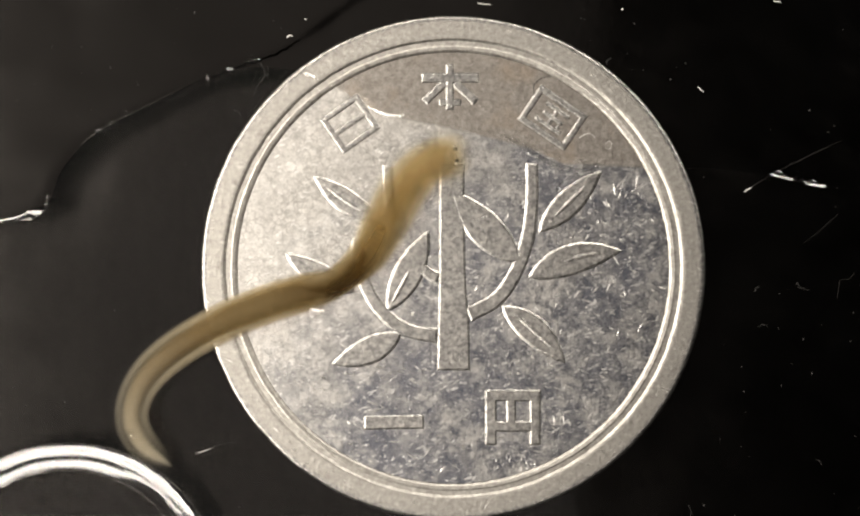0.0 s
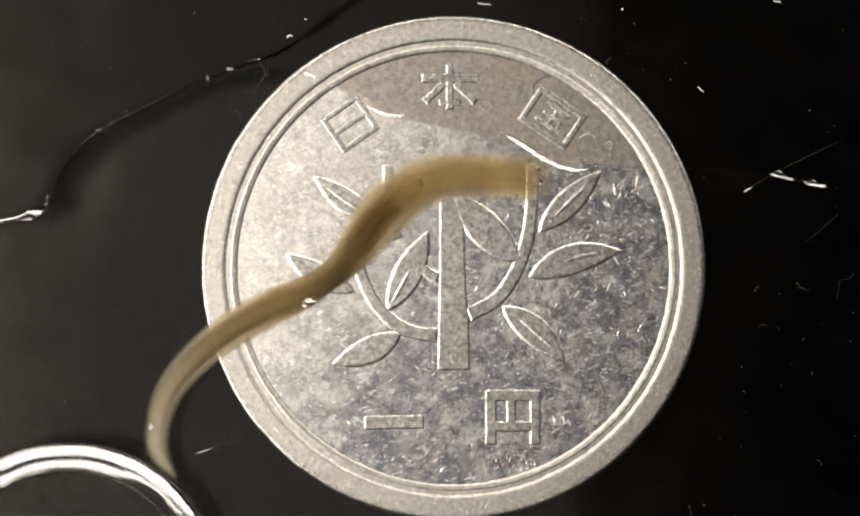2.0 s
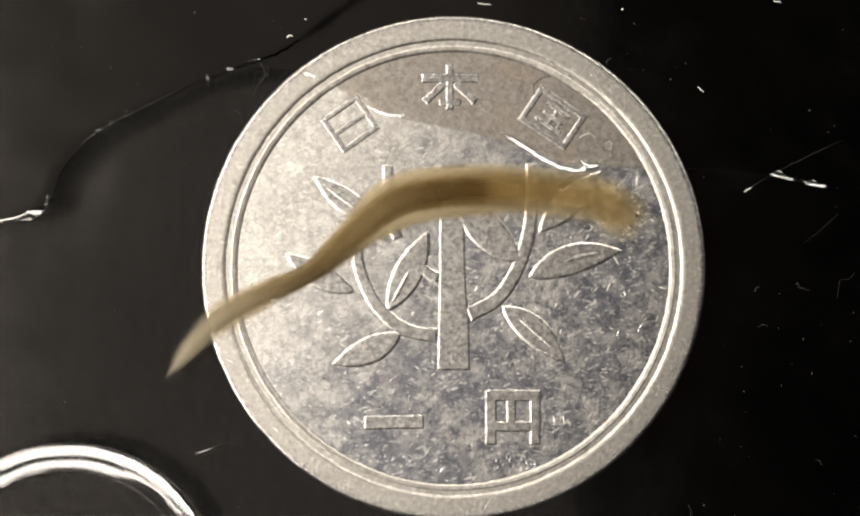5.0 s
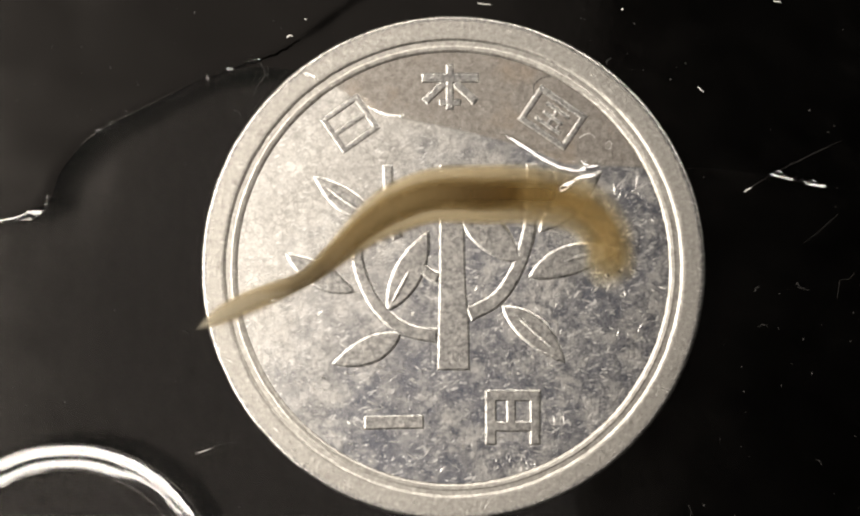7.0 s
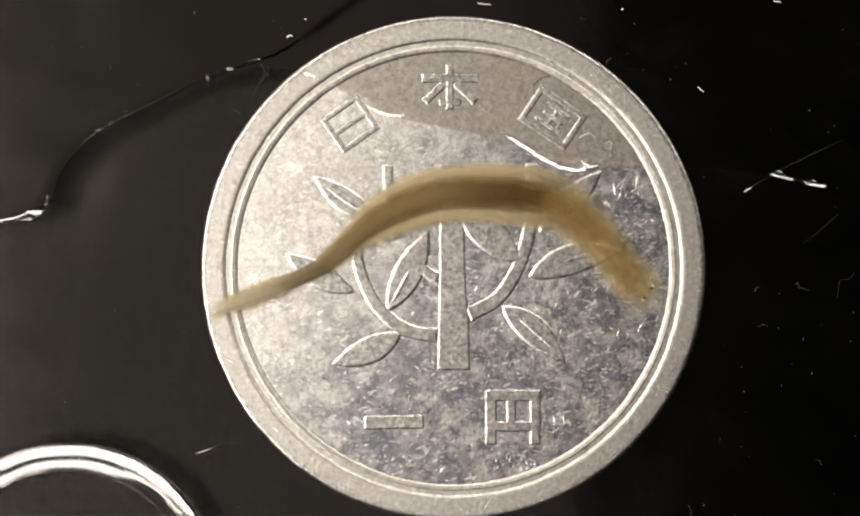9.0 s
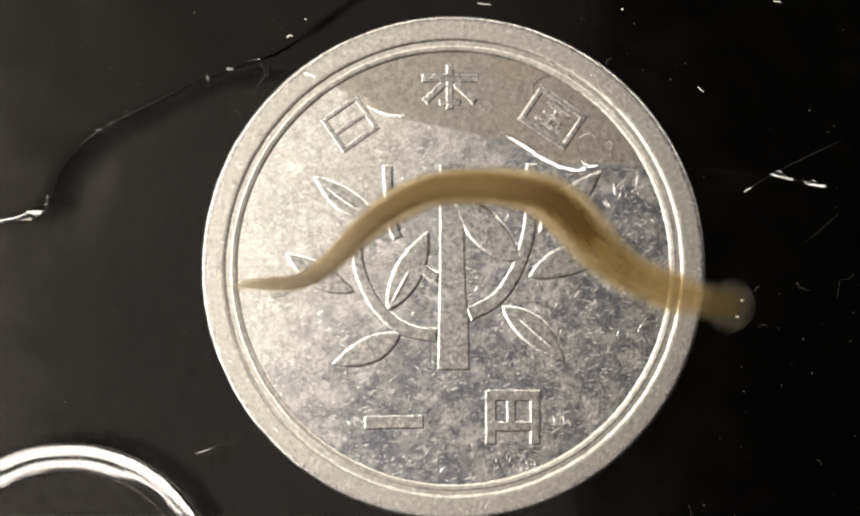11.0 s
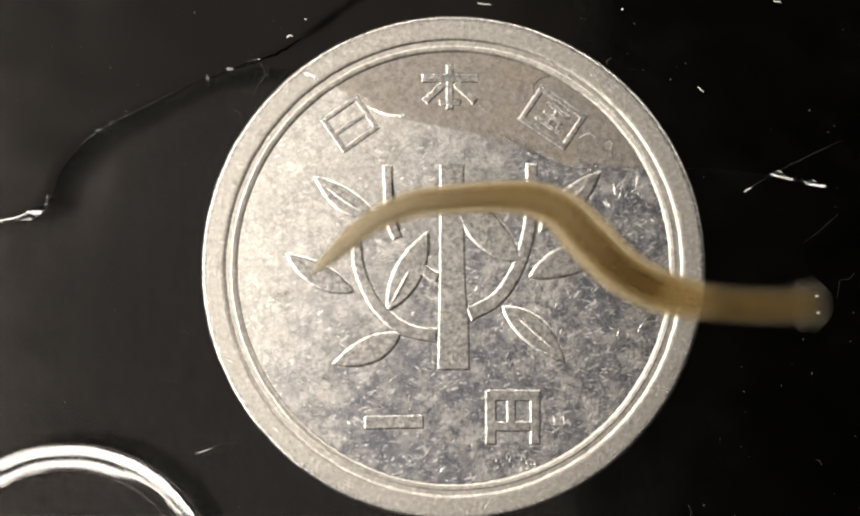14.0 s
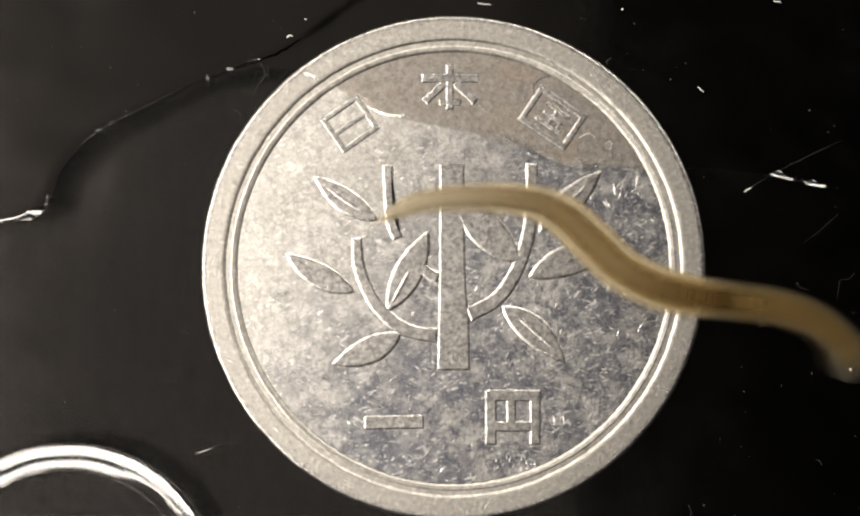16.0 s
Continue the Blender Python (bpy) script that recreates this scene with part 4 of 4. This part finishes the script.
for ob in (RIPPLE, SPUR, CURL, STAR, FOLD_GLINT, TAIL_GLINT):
    ob["group"] = "ripples beside the flatworm"

worm = new("flatworm")
tagged(worm, "olive-tan translucent flatworm gliding over the wet coin", "flatworm")
ROOT_A, ROOT_B = at(640, 500, FIELD), at(1130, 490, FIELD)
PIECES = []


def broad(k):
    """The soft margin's reach beyond the midline's half width: more towards the neck."""
    return 1.06 + 0.18 * max(0.0, min(1.0, (k / COUNT - 0.5) / 0.3))


def worm_body():
    widths = np.array([[broad(k) * row[2] for k, row in enumerate(sta[:COUNT])] for _, sta in TRACKS])
    for k in range(COUNT):
        s = k / (COUNT - 1)
        lo, hi = widths[:, k].min(), widths[:, k].max()
        core = max(lo, (0.54 + 0.06 * min(1.0, s / 0.3)) * hi)
        side = max(0.52 * core, 0.52 * (hi - 0.78 * core))
        length = min(36.0, 15 + 0.75 * hi)
        # the gut is dark behind the middle, darkest before its blunt front end
        gut = float(np.interp(s, (0.0, 0.12, 0.3, 0.5, 0.62, 0.715, 0.74, 1.0), (0.0, 0.3, 0.66, 0.68, 0.97, 0.97, 0.25, 0.12)))
        mid = part("body_segment", lozenge(length * U, core * U, (2 + (0.14 + 0.12 * min(1.0, s / 0.3)) * hi) * U), CORE, worm, smooth=True)
        onward = 0.25 + 0.60 * max(0, min(1, (s - 0.6) / 0.15))
        dense = float(np.interp(s, (0, 0.05, 0.2, 0.35, 0.7, 0.8, 0.9, 1.0), (0.15, 0.5, 0.7, 1.0, 1.0, 0.62, 0.42, 0.24)))
        tint = float(np.interp(s, (0, 0.14, 0.36, 0.7, 0.9, 1), (0.1, 0.2, 0.9, 1.0, 1.0, 0.85)))
        mid.color = (gut, dense, tint, onward)
        lobe = [part("margin_segment", lozenge(length * U, side * U, (2 + 0.13 * hi) * U), MARGIN, worm, smooth=True) for _ in (0, 1)]
        thin = float(np.interp(s, (0, 0.1, 0.45, 0.7, 0.85, 1), (0.25, 0.35, 0.9, 0.95, 0.78, 0.62)))
        for ob in lobe:
            ob.color = (0, dense * thin, float(np.interp(s, (0.65, 0.85), (0.5, 0.12))) * tint, onward)
        PIECES.append((k, core, side, mid, lobe))


worm_body()
head = part("head", head_mesh(), HEAD, worm, "pale translucent spade-shaped head", smooth=True)
head.color = (0, 0.42, 0.1, 0.85)
for sign in (1, -1):
    bm = bmesh.new()
    bmesh.ops.create_icosphere(bm, subdivisions=2, radius=3.4 * U)
    bm.transform(Matrix.Translation((11 * U, sign * 11 * U, 7.5 * U)))
    part("eye", bm, EYE, head, "tiny black eyespot", smooth=True)
    bm = bmesh.new()
    bmesh.ops.create_icosphere(bm, subdivisions=2, radius=3.0 * U)
    bm.transform(Matrix.Translation((10 * U, sign * 15.5 * U, 7.5 * U)) @ Matrix.Diagonal((1.2, 0.8, 0.8, 1)))
    part("eye_cup", bm, EYE_CUP, head, "pale patch beside the eyespot", smooth=True)


def motions():
    walk(worm, [(0.0, Matrix.Translation(ROOT_A)), (16.0, Matrix.Translation(ROOT_B))])
    rows = {ob: [] for _, _, _, mid, lobe in PIECES for ob in (mid, *lobe)}
    rows[head] = []
    for t, sta in TRACKS:
        f = t / 16.0
        root = ROOT_A.lerp(ROOT_B, f)
        lift = 12 * U
        spots = [at(u, v, bed(u, v) + lift) for u, v, w in sta]

        def pose_at(k, a, b, roll=0.0):
            x = (spots[b] - spots[a]).normalized()
            y = Vector((0, 0, 1)).cross(x).normalized()
            z = x.cross(y)
            m = Matrix((x, y, z)).transposed().to_4x4()
            return Matrix.Translation(spots[k] - root) @ m @ pose(0, 0, 0, roll)
        for k, core, side, mid, lobe in PIECES:
            w = broad(k) * sta[k][2]
            roll = math.degrees(math.acos(min(1.0, max(0.1, w / core))))
            m = pose_at(k, max(k - 1, 0), min(k + 1, COUNT - 1), roll)
            rows[mid].append((t, m))
            off = (max(w, core) - side) * U
            for sign, ob in zip((1, -1), lobe):
                rows[ob].append((t, m @ Matrix.Translation((0, sign * off, -1.0 * U))))
        rows[head].append((t, pose_at(COUNT, COUNT - 1, COUNT + 1)))
    for ob, r in rows.items():
        walk(ob, r)
    # each highlight shows while its bead mirrors the panel, then leans out of it
    def lean_glint(ob, u, v, *keys):
        c = at(u, v, LEVEL)
        walk(ob, [(t, Matrix.Translation(c + Vector((0, 0, -0.004 * MM * lean))) @ pose(0, 0, 0, -lean) @ Matrix.Translation(-c)) for t, lean in keys])
    lean_glint(RIPPLE, 1000, 285, (0.0, 14), (1.0, 14), (1.7, 0), (6.0, 1), (12.4, 0), (13.4, 14), (16.0, 14))
    lean_glint(SPUR, 1070, 305, (0.0, 14), (3.5, 14), (4.1, 0), (9.2, 0.5), (12.6, 0), (13.6, 14), (16.0, 14))
    lean_glint(STAR, 1068, 302, (0.0, 14), (3.5, 14), (4.1, 0), (9.2, 0), (13.2, 0.5), (14.4, 14), (16.0, 14))
    lean_glint(CURL, 1050, 330, (0.0, 14), (5.2, 14), (6.1, 0), (8.1, 0), (8.8, 14), (16.0, 14))

    def drift(ob, *keys):
        o = at(0, 0, LEVEL)
        walk(ob, [(t, Matrix.Translation(at(u, v, LEVEL) + Vector((0, 0, -0.004 * MM * lean))) @ pose(0, 0, 0, -lean) @ Matrix.Translation(-o)) for t, u, v, lean in keys])
    drift(FOLD_GLINT, (0.0, 574, 568, 0), (0.5, 585, 566, 0), (1.0, 592, 560, 0), (1.5, 578, 553, 0), (2.0, 560, 550, 0), (2.5, 548, 540, 1), (3.0, 528, 546, 1), (3.6, 520, 541, 2), (4.6, 505, 540, 14), (16.0, 505, 540, 14))
    drift(TAIL_GLINT, (0.0, 238, 790, 14), (0.4, 240, 794, 0), (1.0, 246, 804, 0), (1.5, 258, 796, 0), (2.0, 274, 777, 0), (2.5, 290, 747, 1), (3.0, 307, 709, 2), (3.6, 322, 690, 14), (16.0, 322, 690, 14))


motions()
